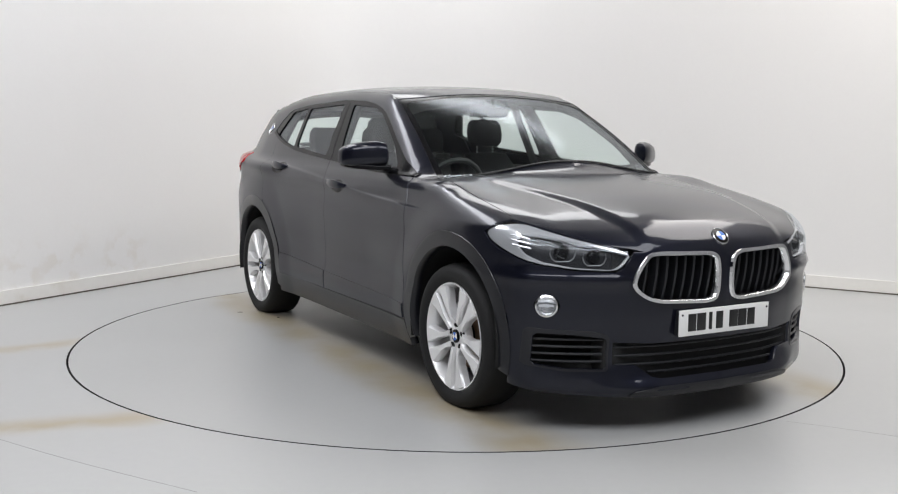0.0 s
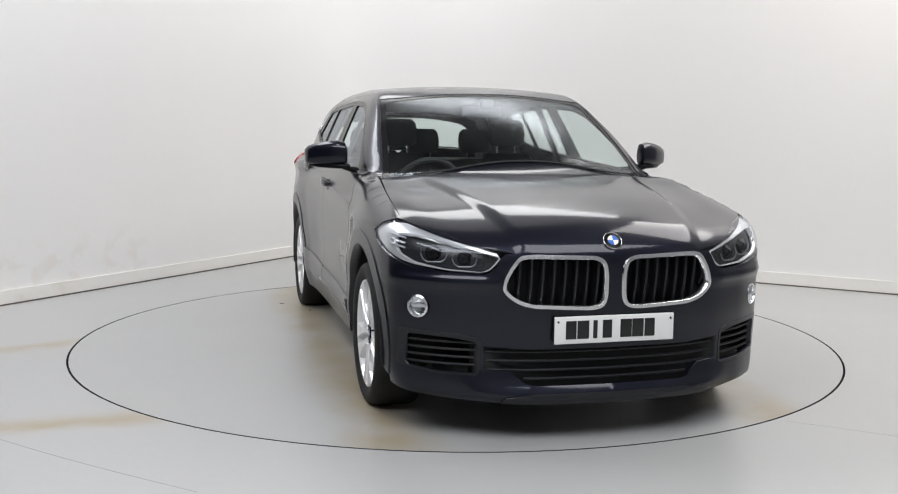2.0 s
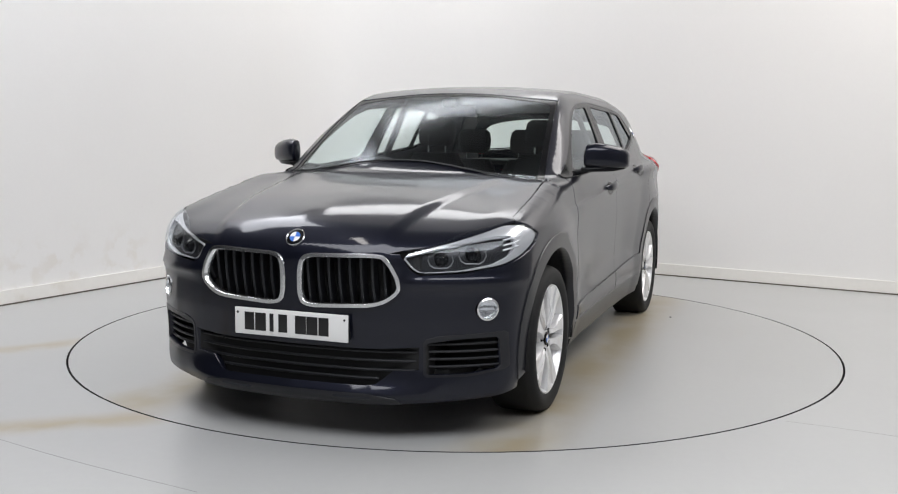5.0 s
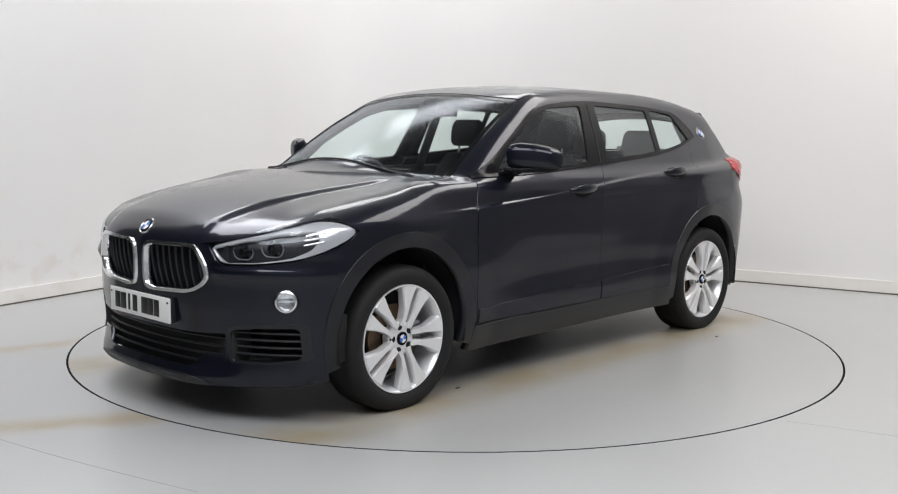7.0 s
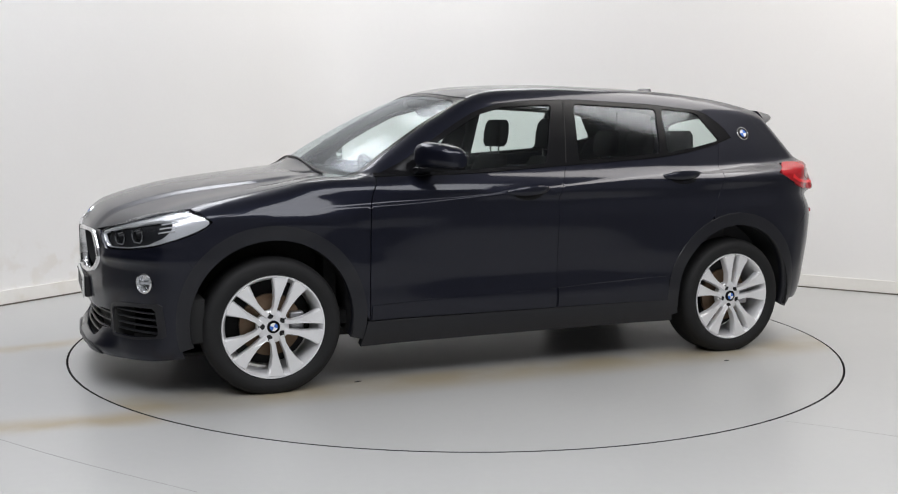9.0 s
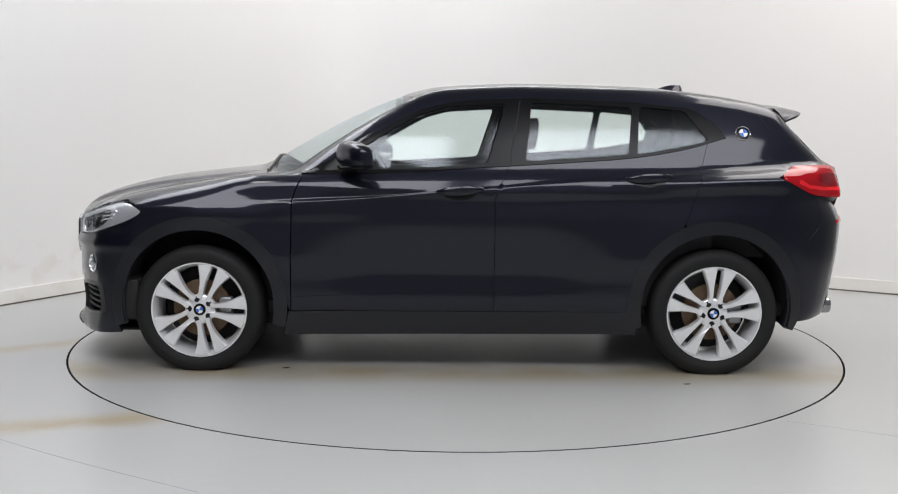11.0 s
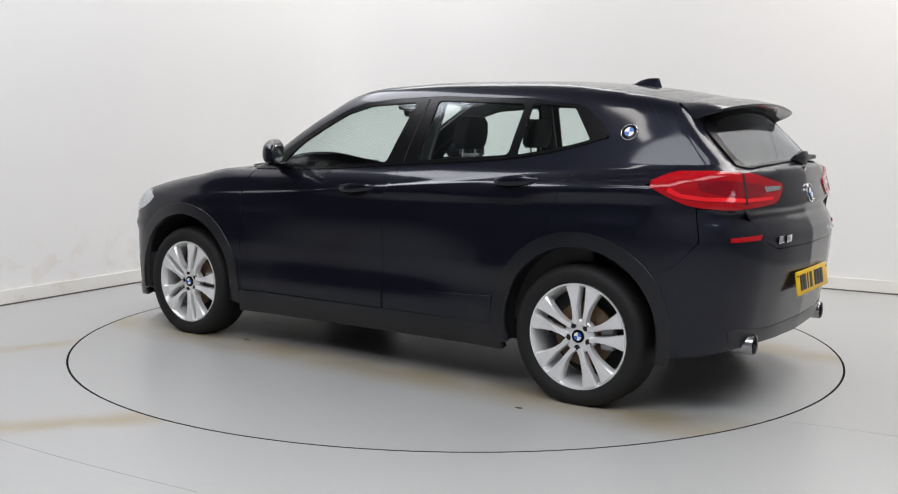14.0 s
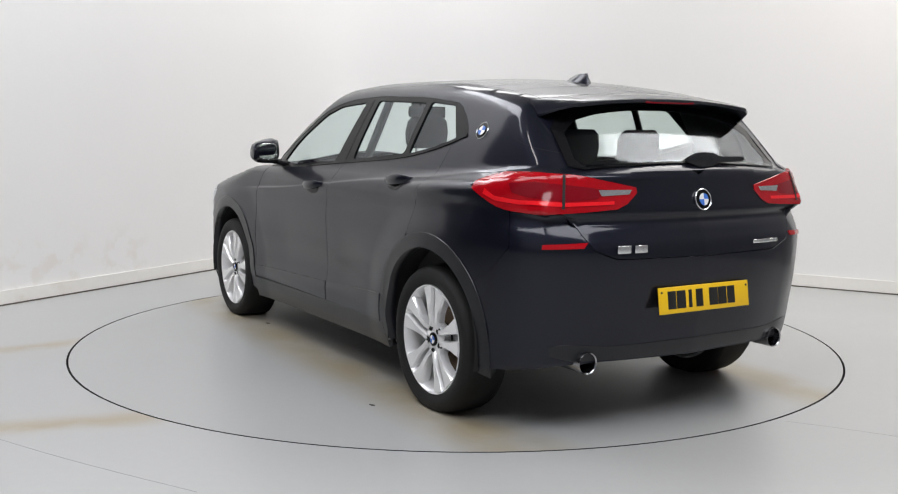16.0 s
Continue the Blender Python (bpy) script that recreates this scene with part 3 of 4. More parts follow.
# roof, bonnet, glass
panel("roof", on_top, [*[p for p in EDGE if p[0] < 0.235], *smooth_line([(-1.70, 0.535), (-1.73, 0.3), (-1.74, 0.0)])[1:], *WS_TOP[::-1]], M_PAINT, car, sides="whole", gap=0.0, label="dark metallic painted steel roof")
panel("bonnet", on_top, [*HOOD_REAR, *HOOD_SIDE[1:], *LAMP_TOP, *HOOD_FRONT[1:]], M_PAINT, car, sides="whole", step=0.014, label="creased dark metallic bonnet")
WS = [*smooth_line([(0.285, 0.0), (0.265, 0.4), (0.232, 0.588)]), *smooth_line([(0.30, 0.600), (0.5, 0.632), (0.75, 0.674), (0.985, 0.712)]), *smooth_line([(1.02, 0.5), (1.05, 0.25), (1.06, 0.0)])]
panel("windscreen", on_top, WS, M_WSGLASS, car, sides="whole", lift=-0.006, depth=0, step=0.04, label="tinted laminated windscreen")
panel("windscreen_seal", on_top, [*smooth_line([(0.292, 0.0), (0.272, 0.4), (0.238, 0.596)]), *smooth_line([(0.30, 0.607), (0.5, 0.641), (0.75, 0.683), (0.985, 0.722)]), (1.02, 0.5), (1.05, 0.25), (1.06, 0.0), (1.03, 0.0), (1.02, 0.25), (0.99, 0.5), (0.955, 0.685), *smooth_line([(0.75, 0.656), (0.5, 0.614), (0.31, 0.582)]), (0.29, 0.54), (0.305, 0.4), (0.325, 0.0)], M_GLOSSBLACK, car, sides="whole", lift=-0.0035, depth=0, step=0.03)
panel("cowl_panel", on_top, [(1.075, 0.0), (1.065, 0.25), (1.035, 0.5), (0.985, 0.715), (0.955, 0.70), (0.99, 0.5), (1.02, 0.25), (1.03, 0.0)], M_PLASTIC, car, sides="whole", lift=-0.01, depth=0, step=0.03)

# flanks
sill_z = 0.33
DOOR_F = [(0.800, 1.030), (0.835, 0.95), (0.851, 0.895), (0.858, 0.6), (0.858, sill_z)]
DOOR_M = [(-0.262, 1.082), (-0.225, 1.0), (-0.190, 0.92), (-0.189, 0.6), (-0.189, sill_z)]
ARCH_R = 0.450
DOOR_R = smooth_line([(-1.30, 1.210), (-1.235, 1.0), (-1.165, 0.80)], 5)
arch_r_front = [p for p in arc(-AXLE, ARCH_R, 68, -2, 20)]
beltline = smooth_line([(0.800, 1.0335), (0.37, 1.043), (-0.15, 1.076), (-0.262, 1.0845)], 4)
beltline2 = smooth_line([(-0.262, 1.0845), (-0.9, 1.130), (-1.2, 1.182), (-1.30, 1.210)], 4)
doors_f = panel("front_door", on_girth, [*DOOR_F[::-1], *beltline[1:-1], *DOOR_M], M_PAINT, car, gap=0.0013, label="dark metallic front door")
doors_r = panel("rear_door", on_girth, [*DOOR_M[::-1], *beltline2[1:-1], *DOOR_R, *arch_r_front[1:]], M_PAINT, car, gap=0.0013, label="dark metallic rear door")
frames = panel("window_frame", on_girth, DLO, M_GLOSSBLACK, car, holes=[
    soft([(0.60, 1.075), (0.375, 1.060), (-0.150, 1.094), (-0.248, 1.410), (0.05, 1.392), (0.20, 1.350), (0.35, 1.268), (0.49, 1.180)], 2, 0.014),
    soft([(-0.350, 1.108), (-0.885, 1.150), (-0.915, 1.397), (-0.385, 1.417)], 2, 0.014),
    soft([(-0.930, 1.150), (-1.13, 1.185), (-1.310, 1.222), (-1.190, 1.379), (-0.955, 1.400)], 2, 0.012)], lift=-0.002, label="gloss black window surround")
panel("window_pane", on_girth, [(0.62, 1.065), (0.375, 1.050), (-0.140, 1.084), (-0.243, 1.420), (0.05, 1.402), (0.21, 1.358), (0.36, 1.275), (0.50, 1.188)], M_GLASS, car, lift=-0.009, depth=0, step=0.06)
panel("window_pane", on_girth, [(-0.340, 1.098), (-0.895, 1.140), (-0.925, 1.407), (-0.375, 1.427)], M_GLASS, car, lift=-0.009, depth=0, step=0.06)
panel("window_pane", on_girth, [(-0.920, 1.140), (-1.13, 1.175), (-1.325, 1.215), (-1.195, 1.389), (-0.945, 1.410)], M_GLASS, car, lift=-0.009, depth=0, step=0.06)
trim_low = smooth_line([(0.81, 1.032), (0.37, 1.042), (-0.15, 1.075), (-0.9, 1.129), (-1.2, 1.181), (-1.39, 1.235)], 6)
panel("window_trim", on_girth, [*trim_low, *[(x, z + 0.014) for x, z in trim_low[::-1]]], M_GLOSSBLACK, car, lift=0.006, depth=0.01, step=0.03)

edge_girth = lift_curve(EDGE)
upper = [p for p in DLO if p[1] > np.interp(p[0], [-1.40, -1.22, -0.9, -0.15, 0.81], [1.24, 1.19, 1.135, 1.08, 1.04]) + 0.012]
upper = sorted(upper, key=lambda p: -p[0])
tail_top = girth((-1.645, 0.87, 1.040), (-1.76, 0.84, 1.092), (-1.93, 0.76, 1.098), (-2.00, 0.69, 1.10))
GATE = girth((-1.72, 0.55, 1.40), (-1.74, 0.60, 1.33), (-1.80, 0.64, 1.24), (-1.90, 0.66, 1.15), (-2.00, 0.66, 1.098))
quarter = [*edge_girth, *GATE, *tail_top[::-1][1:], *girth((-1.80, 0.845, 0.960), (-1.86, 0.82, 0.945), (-1.88, 0.83, 0.80)), (S(-1.80, 0.87), 0.70), *arc(-AXLE, ARCH_R, 142, 68, 20), *DOOR_R[::-1], (-1.40, 1.236), *[tuple(p) for p in upper[::-1]], (0.81, 1.036)]
panel("body_side", on_girth, quarter, M_PAINT, car, gap=0.0006, label="dark metallic roof rail and rear quarter")
hood_girth = lift_curve(HOOD_SIDE)
lamp_back = girth((1.70, 0.805, 0.892), (1.66, 0.845, 0.876), (1.612, 0.876, 0.838), (1.65, 0.876, 0.803), (1.70, 0.872, 0.78))
fender = [*hood_girth, *lamp_back, (S(1.73, 0.87), 0.66), *arc(AXLE, ARCH_R, 36, 178, 30), (0.862, sill_z), (0.862, 0.6), (0.855, 0.895), (0.84, 0.95), (0.805, 1.030), (0.83, 1.040)]
panel("front_wing", on_girth, fender, M_PAINT, car, gap=0.001, label="dark metallic front wing")

# cladding round the wheels and along the sills
for ax in (AXLE, -AXLE):
    panel("arch_cladding", on_girth, [*arc(ax, 0.457, -15, 195, 44), *arc(ax, 0.388, 195, -15, 44)], M_CLAD, car, lift=0.005, depth=0.05, step=0.03, label="black plastic wheel arch trim")
panel("sill_cladding", on_girth, [(0.90, 0.20), (0.87, 0.325), (-0.86, 0.335), (-0.90, 0.335), (-0.93, 0.215)], M_CLAD, car, lift=0.006, depth=0.04, step=0.04, label="black plastic sill trim")
panel("door_cladding", on_girth, [(0.852, 0.336), (0.850, 0.405), (-0.182, 0.437), (-0.182, 0.336)], M_PAINT, doors_f, lift=0.008, depth=0.012, step=0.04)
panel("door_cladding", on_girth, [(-0.196, 0.336), (-0.196, 0.437), (-0.877, 0.472), (-0.877, 0.336)], M_PAINT, doors_r, lift=0.008, depth=0.012, step=0.04)

# front end
GRILLE = soft([(0.030, 0.715), (0.055, 0.766), (0.36, 0.774), (0.408, 0.760), (0.464, 0.650), (0.436, 0.603), (0.365, 0.564), (0.075, 0.550), (0.032, 0.577)], 2)


def g_of_front(poly):
    p = on_front(np.array(poly, float))
    return [(S(x, y), z) for x, y, z in p]


VENT = soft([(0.545, 0.418), (0.66, 0.434), (0.800, 0.438), (0.804, 0.305), (0.70, 0.290), (0.545, 0.288)], 1, 0.012)
INTAKE = [(0.0, 0.392), (0.36, 0.392), (0.522, 0.402), (0.520, 0.306), (0.42, 0.300), (0.36, 0.252), (0.32, 0.245), (0.0, 0.245)]
FOG = [(0.762 + 0.041 * math.cos(a), 0.552 + 0.043 * math.sin(a)) for a in np.linspace(0, 2 * math.pi, 20, endpoint=False)]
top_front = [(S_NOSE, 0.795), *lift_curve(HOOD_FRONT[::-1])[1:]]
lamp_low = girth((2.074, 0.448, 0.775), (2.068, 0.486, 0.714), (2.057, 0.522, 0.693), (1.98, 0.68, 0.699), (1.87, 0.79, 0.718), (1.75, 0.85, 0.758), (1.70, 0.872, 0.776))
bumper = [*top_front, *lamp_low, (S(1.73, 0.87), 0.66), *arc(AXLE, ARCH_R, 36, -20, 16), (S(1.90, 0.80), 0.19), (S(2.05, 0.60), 0.175), (S(2.15, 0.36), 0.17), (S_NOSE, 0.17)]
front = panel("front_bumper", on_girth, bumper, M_PAINT, car, holes=[g_of_front(inset(GRILLE, 0.008)), g_of_front(VENT), g_of_front(FOG), g_of_front([(max(y, 0.001), z) for y, z in INTAKE])], sides="whole", depth=0.03, step=0.02, label="dark metallic front bumper")[0]
for y0, y1, z0, z1 in ((-0.52, 0.52, 0.53, 0.79), (-0.55, 0.55, 0.2, 0.43), (0.53, 0.85, 0.27, 0.48), (-0.85, -0.53, 0.27, 0.48)):
    x1 = 2.03 if abs(y0) < 0.6 and y0 < 0 and y1 > 0 else 1.75
    part("intake_cavity", box(bmesh.new(), x1 - 0.1, x1, y0, y1, z0, z1, 0.01), M_DARK, front)
part("undertray", box(bmesh.new(), 1.6, 1.93, -0.70, 0.70, 0.185, 0.20, 0.004), M_DARK, front)
part("undertray", box(bmesh.new(), 1.93, 2.105, -0.40, 0.40, 0.188, 0.203, 0.004), M_DARK, front)
rims = panel("grille_frame", on_front, GRILLE, M_CHROME, car, holes=[inset(GRILLE, 0.0135)], lift=0.014, depth=0.035, step=0.02, label="satin chrome grille surround")
for side in (0, 1):
    sg = 1 - 2 * side
    for k in range(9):
        y = 0.062 + k * 0.046
        top = min(0.762, 0.774 - max(0, y - 0.40) * 2.4)
        bot = 0.556 + max(0, y - 0.36) * 0.9
        p = on_front(np.array([(y, z) for z in np.linspace(bot + 0.006, top, 9)]))
        bm = bmesh.new()
        rows = []
        for j, q in enumerate(p):
            back = 0.030 * (1 - j / 8) - 0.008 * math.sin(math.pi * j / 8)
            rows.append([bm.verts.new((q[0] + dx - back, sg * (y + dy), q[2])) for dx, dy in ((-0.052, -0.009), (-0.016, -0.006), (-0.010, 0), (-0.016, 0.006), (-0.052, 0.009))])
        for a, b in zip(rows, rows[1:]):
            for j in range(4):
                bm.faces.new((a[j], a[j + 1], b[j + 1], b[j]))
        part("grille_slat", bm, M_PLASTIC, rims[side])
panel("vent_surround", on_front, soft([(0.536, 0.430), (0.60, 0.450), (0.77, 0.456), (0.828, 0.462), (0.832, 0.302), (0.70, 0.279), (0.536, 0.279)], 1, 0.012), M_CLAD, front, holes=[VENT], lift=0.003, depth=0.012, step=0.025, label="black plastic vent surround")
for side in (1, -1):
    for k in range(4):
        z = 0.318 + k * 0.031
        ys = np.linspace(0.535, 0.812, 9)
        p = on_front(np.column_stack([ys, z + 0 * ys]))
        tube_pts = [(q[0] - 0.022, side * q[1], q[2]) for q in p]
        part("vent_slat", tube(bmesh.new(), tube_pts, 0.0058, 8), M_PLASTIC, front)
for z, yy in ((0.378, 0.53), (0.340, 0.53), (0.302, 0.50), (0.268, 0.36)):
    ys = np.linspace(-yy, yy, 17)
    p = on_front(np.column_stack([ys, z + 0 * ys]))
    part("intake_slat", tube(bmesh.new(), [(q[0] - 0.022, q[1], q[2]) for q in p], 0.0058, 8), M_PLASTIC, front)
panel("bumper_lip", on_front, [(0.0, 0.215), (0.33, 0.215), (0.44, 0.198), (0.46, 0.176), (0.0, 0.172)], M_PLASTIC, front, sides="whole", lift=0.007, step=0.03)
for side in (1, -1):
    c = on_front(np.array([(0.762, 0.552)]))[0]
    nn = Vector(normals(np.array([c]))[0])
    mm = Matrix.Translation((c[0] - 0.002, side * c[1], c[2])) @ Vector((nn.x, side * nn.y, nn.z)).to_track_quat("Y", "Z").to_matrix().to_4x4()
    bm = bmesh.new()
    lathe(bm, [(0.047, -0.03), (0.047, 0.004), (0.040, 0.008), (0.037, 0.0), (0.036, -0.02), (0.0005, -0.03)], 32, mm)
    fog = part("fog_lamp", bm, M_CHROME, car, "round chrome-ringed fog lamp")
    bm = bmesh.new()
    lathe(bm, [(0.037, 0.002), (0.02, 0.007), (0.0005, 0.008)], 32, mm)
    part("lens", bm, M_LENS, fog)
    part("baffle", box(bmesh.new(), -0.03, 0.03, -0.02, -0.004, -0.004, 0.004, 0.001, mm), M_LAMPGREY, fog)

# headlamps
beds = panel("headlamp", on_girth, LAMP, M_LAMPDARK, car, lift=-0.035, depth=0, step=0.03, label="clear headlamp with grey internals")
panel("lens", on_girth, inset(LAMP, 0.002), M_LENS, beds, lift=0.001, depth=0.0, step=0.03)
LAMP_IN = soft(girth((2.068, 0.464, 0.766), (1.998, 0.590, 0.804), (1.91, 0.70, 0.832), (1.84, 0.762, 0.846), (1.78, 0.805, 0.846), (1.78, 0.825, 0.806), (1.82, 0.815, 0.765), (1.89, 0.775, 0.729), (1.98, 0.68, 0.710), (2.052, 0.53, 0.704), (2.061, 0.495, 0.721)), 1, 0.01)
panel("lamp_surround", on_girth, inset(LAMP, 0.003), M_LAMPGREY, beds, holes=[LAMP_IN], lift=-0.010, depth=0.02, step=0.025, label="bright white reflector strip")
for side in (0, 1):
    for k, (yy, zz) in enumerate(((0.795, 0.822), (0.80, 0.803), (0.802, 0.784))):
        ys = np.linspace(yy, yy + 0.045, 4)
        p = on_front(np.column_stack([ys, zz + (ys - yy) * 0.3]))
        part("side_reflector", tube(bmesh.new(), [(q[0] - 0.02, q[1] * (1 - 2 * side), q[2]) for q in p], 0.004, 6), M_LAMPGREY, beds[side])
for cy, cz, r in ((0.700, 0.768, 0.036), (0.590, 0.750, 0.032)):
    for k, side in enumerate((1, -1)):
        c = on_front(np.array([(cy, cz)]))[0]
        mm = Matrix.Translation((c[0] - 0.03, side * c[1], c[2])) @ Vector((1, side * 0.35, 0)).to_track_quat("Y", "Z").to_matrix().to_4x4()
        bm = bmesh.new()
        hexa = [mm @ Vector(((r + 0.012) * math.sin(radians(a)) * 1.15, 0.004, (r + 0.008) * math.cos(radians(a)) * 0.9)) for a in (65, 90, 125, 150, 210, 235, 270, 295)]
        part("daylight_ring", tube(bm, hexa, 0.0028, 6), M_LAMPMID, beds[k])
        bm = bmesh.new()
        lathe(bm, [(r, -0.012), (r * 0.8, -0.006), (r * 0.75, 0.002), (r * 0.5, 0.014), (0.0005, 0.018)], 24, mm)
        part("lens_eye", bm, M_GLOSSBLACK, beds[k])


def badge(parent, p, n, r, name="badge"):
    """A round enamel badge: dark ring, chrome rim and four quarters in blue and white."""
    n = Vector(n).normalized()
    mm = Matrix.Translation(Vector(p)) @ n.to_track_quat("Y", "Z").to_matrix().to_4x4()
    bm = bmesh.new()
    lathe(bm, [(r, -0.004), (r, 0.004), (r * 0.95, 0.006), (r * 0.90, 0.004)], 32, mm)
    root = part(name, bm, M_CHROME, parent, "round enamel badge in blue and white")
    bm = bmesh.new()
    lathe(bm, [(r * 0.90, 0.003), (r * 0.60, 0.0045), (r * 0.58, 0.006), (0.0005, 0.005)], 32, mm)
    part("badge_ring", bm, M_GLOSSBLACK, root)
    for q in range(4):
        bm = bmesh.new()
        pts = [(0, 0)] + [(r * 0.56 * math.cos(radians(90 * q + 11.25 * k)), r * 0.56 * math.sin(radians(90 * q + 11.25 * k))) for k in range(9)]
        prism(bm, pts, 0.0035, mm @ pose(0, 0.004, 0))
        bmesh.ops.recalc_face_normals(bm, faces=bm.faces)
        part("badge_quarter", bm, M_BLUE if q % 2 else M_WHITE, root, smooth=False)


def plate(parent, x, z, face, material, name, tilt):
    """A number plate; its writing stands as plain bars."""
    root = part(name, box(bmesh.new(), -0.004, 0.004, -0.26, 0.26, -0.0555, 0.0555, 0.003), material, parent, "rectangular number plate with plain dark bars")
    root.matrix_basis = pose(x, 0, z, 0, tilt, 0)
    f = 0.0045 * face
    for k, w in enumerate((0.045, 0.05, 0.018, 0.04, 0.05, 0.05, 0.045)):
        y = (-0.190 + k * 0.052 + (0.030 if k > 3 else 0)) * -face
        part("plate_bar", box(bmesh.new(), f - 0.001, f + 0.001, -y - w / 2, -y + w / 2, -0.036, 0.038, 0.0006), M_INK, root)
    for y in (-0.245, 0.245):
        bm = bmesh.new()
        bmesh.ops.create_uvsphere(bm, u_segments=8, v_segments=6, radius=0.005, matrix=Matrix.Translation((f, y, 0.035)))
        part("plate_screw", bm, M_INK, root)


plate(car, 2.149, 0.474, 1, M_WHITEPLATE, "number_plate", 0)
part("plate_holder", box(bmesh.new(), 2.10, 2.144, -0.255, 0.255, 0.420, 0.528, 0.008), M_PLASTIC, front)
q = on_top(np.array([(2.102, 0.0)]))[0]
badge(car, q, normals(np.array([q]))[0], 0.041)

# tail end
gate_low = [(S(-2.09, 0.555), 0.792), (S(-2.115, 0.46), 0.757), (S_TAIL, 0.752)]
gate_out = [(S_TAIL, 1.085), *lift_curve(smooth_line([(-2.07, 0.0), (-2.055, 0.3), (-2.025, 0.55)]))[1:], (S(-2.00, 0.66), 1.098), (S(-2.02, 0.67), 0.94), (S(-2.07, 0.62), 0.86), *gate_low]
gate = panel("tailgate", on_girth, gate_out, M_PAINT, car, sides="whole", gap=0.0, step=0.03, label="dark metallic tailgate")[0]
RW = [(-1.775, 0.0), (-1.765, 0.35), (-1.75, 0.50), (-1.80, 0.575), (-1.95, 0.595), (-2.0, 0.55), (-2.028, 0.3), (-2.038, 0.0)]
GF = [(-1.735, 0.0), (-1.725, 0.3), (-1.68, 0.55), (-1.71, 0.66), (-1.85, 0.70), (-2.0, 0.70), (-2.032, 0.57), (-2.059, 0.3), (-2.074, 0.0)]
RWI = [(-1.79, 0.0), (-1.785, 0.35), (-1.785, 0.47), (-1.82, 0.545), (-1.94, 0.57), (-1.99, 0.54), (-2.02, 0.3), (-2.03, 0.0)]
panel("gate_frame", on_top, [*GF, *RWI[::-1]], M_PAINT, gate, sides="whole", lift=-0.004, step=0.03)
panel("rear_window", on_top, RW, M_GLASS, gate, sides="whole", lift=0.001, depth=0.0, step=0.04)


RWB = [(-1.80, 0.0), (-1.795, 0.33), (-1.80, 0.45), (-1.83, 0.525), (-1.93, 0.55), (-1.978, 0.52), (-2.006, 0.3), (-2.018, 0.0)]
panel("window_border", on_top, [*RW, *RWB[::-1]], M_GLOSSBLACK, gate, sides="whole", lift=0.0022, depth=0.0, step=0.03, label="black printed edge of the rear window")


def lofted(bm, rows, cap=True):
    """Skin over rows of points of equal count; each row is a closed loop."""
    loops = [[bm.verts.new(p) for p in row] for row in rows]
    for a, b in zip(loops, loops[1:]):
        for k in range(len(a)):
            j = (k + 1) % len(a)
            bm.faces.new((a[k], a[j], b[j], b[k]))
    if cap:
        bm.faces.new(loops[0][::-1])
        bm.faces.new(loops[-1])
    bmesh.ops.recalc_face_normals(bm, faces=bm.faces)
    return bm


def rounded(w, h, r, n=5):
    """A rounded rectangle as plane points."""
    out = []
    for cx, cy, a in ((w / 2 - r, h / 2 - r, 0), (-w / 2 + r, h / 2 - r, 90), (-w / 2 + r, -h / 2 + r, 180), (w / 2 - r, -h / 2 + r, 270)):
        out += [(cx + r * math.cos(radians(a + 90 * k / n)), cy + r * math.sin(radians(a + 90 * k / n))) for k in range(n + 1)]
    return out


# roof spoiler over the rear window
rows = []
for y in np.linspace(-0.60, 0.60, 25):
    a = abs(y)
    end = -1.900 + 0.05 * (a / 0.6) ** 2 + 0.10 * max(0, (a - 0.50) / 0.1) ** 2
    zt = 1.409 - 0.035 * (a / 0.55) ** 2 - 0.03 * max(0, (a - 0.5) / 0.1) ** 2
    start = -1.70 + 0.02 * (a / 0.6) ** 2
    zs = float(on_top(np.array([(start, min(a, 0.555))]))[0, 2]) + 0.001
    rows.append([(start, y, zs), ((start + end) / 2, y, (zs + zt) / 2 + 0.006), (end + 0.012, y, zt + 0.002), (end, y, zt - 0.004), (end + 0.004, y, zt - 0.016), (end + 0.03, y, zt - 0.022), (start + 0.0, y, zs - 0.055)])
spoiler = part("roof_spoiler", lofted(bmesh.new(), rows), M_PAINT, gate, "dark roof spoiler over the rear window")
part("brake_light", box(bmesh.new(), -1.895, -1.890, -0.14, 0.14, 1.386, 1.396, 0.001), M_REDDARK, gate)

REAR_TOP = [(S_TAIL, 0.747), (S(-2.117, 0.462), 0.752), (S(-2.094, 0.560), 0.788), (S(-2.075, 0.625), 0.857), (S(-2.025, 0.675), 0.935), *girth((-1.95, 0.77, 0.934), (-1.865, 0.82, 0.940), (-1.885, 0.83, 0.80)), (S(-1.80, 0.87), 0.70)]
rear_out = [*REAR_TOP, *[(S(-AXLE - 0.450 * math.cos(radians(a)), 0.87), ARCH_Z + 0.450 * math.sin(radians(a))) for a in np.linspace(38, -9, 14)], (S(-1.86, 0.82), 0.290), (S(-1.98, 0.64), 0.318), (S(-2.04, 0.46), 0.326), (S_TAIL, 0.318)]
rear = panel("rear_bumper", on_girth, rear_out, M_PAINT, car, sides="whole", gap=0.0, step=0.03, depth=0.02, label="dark metallic rear bumper")[0]
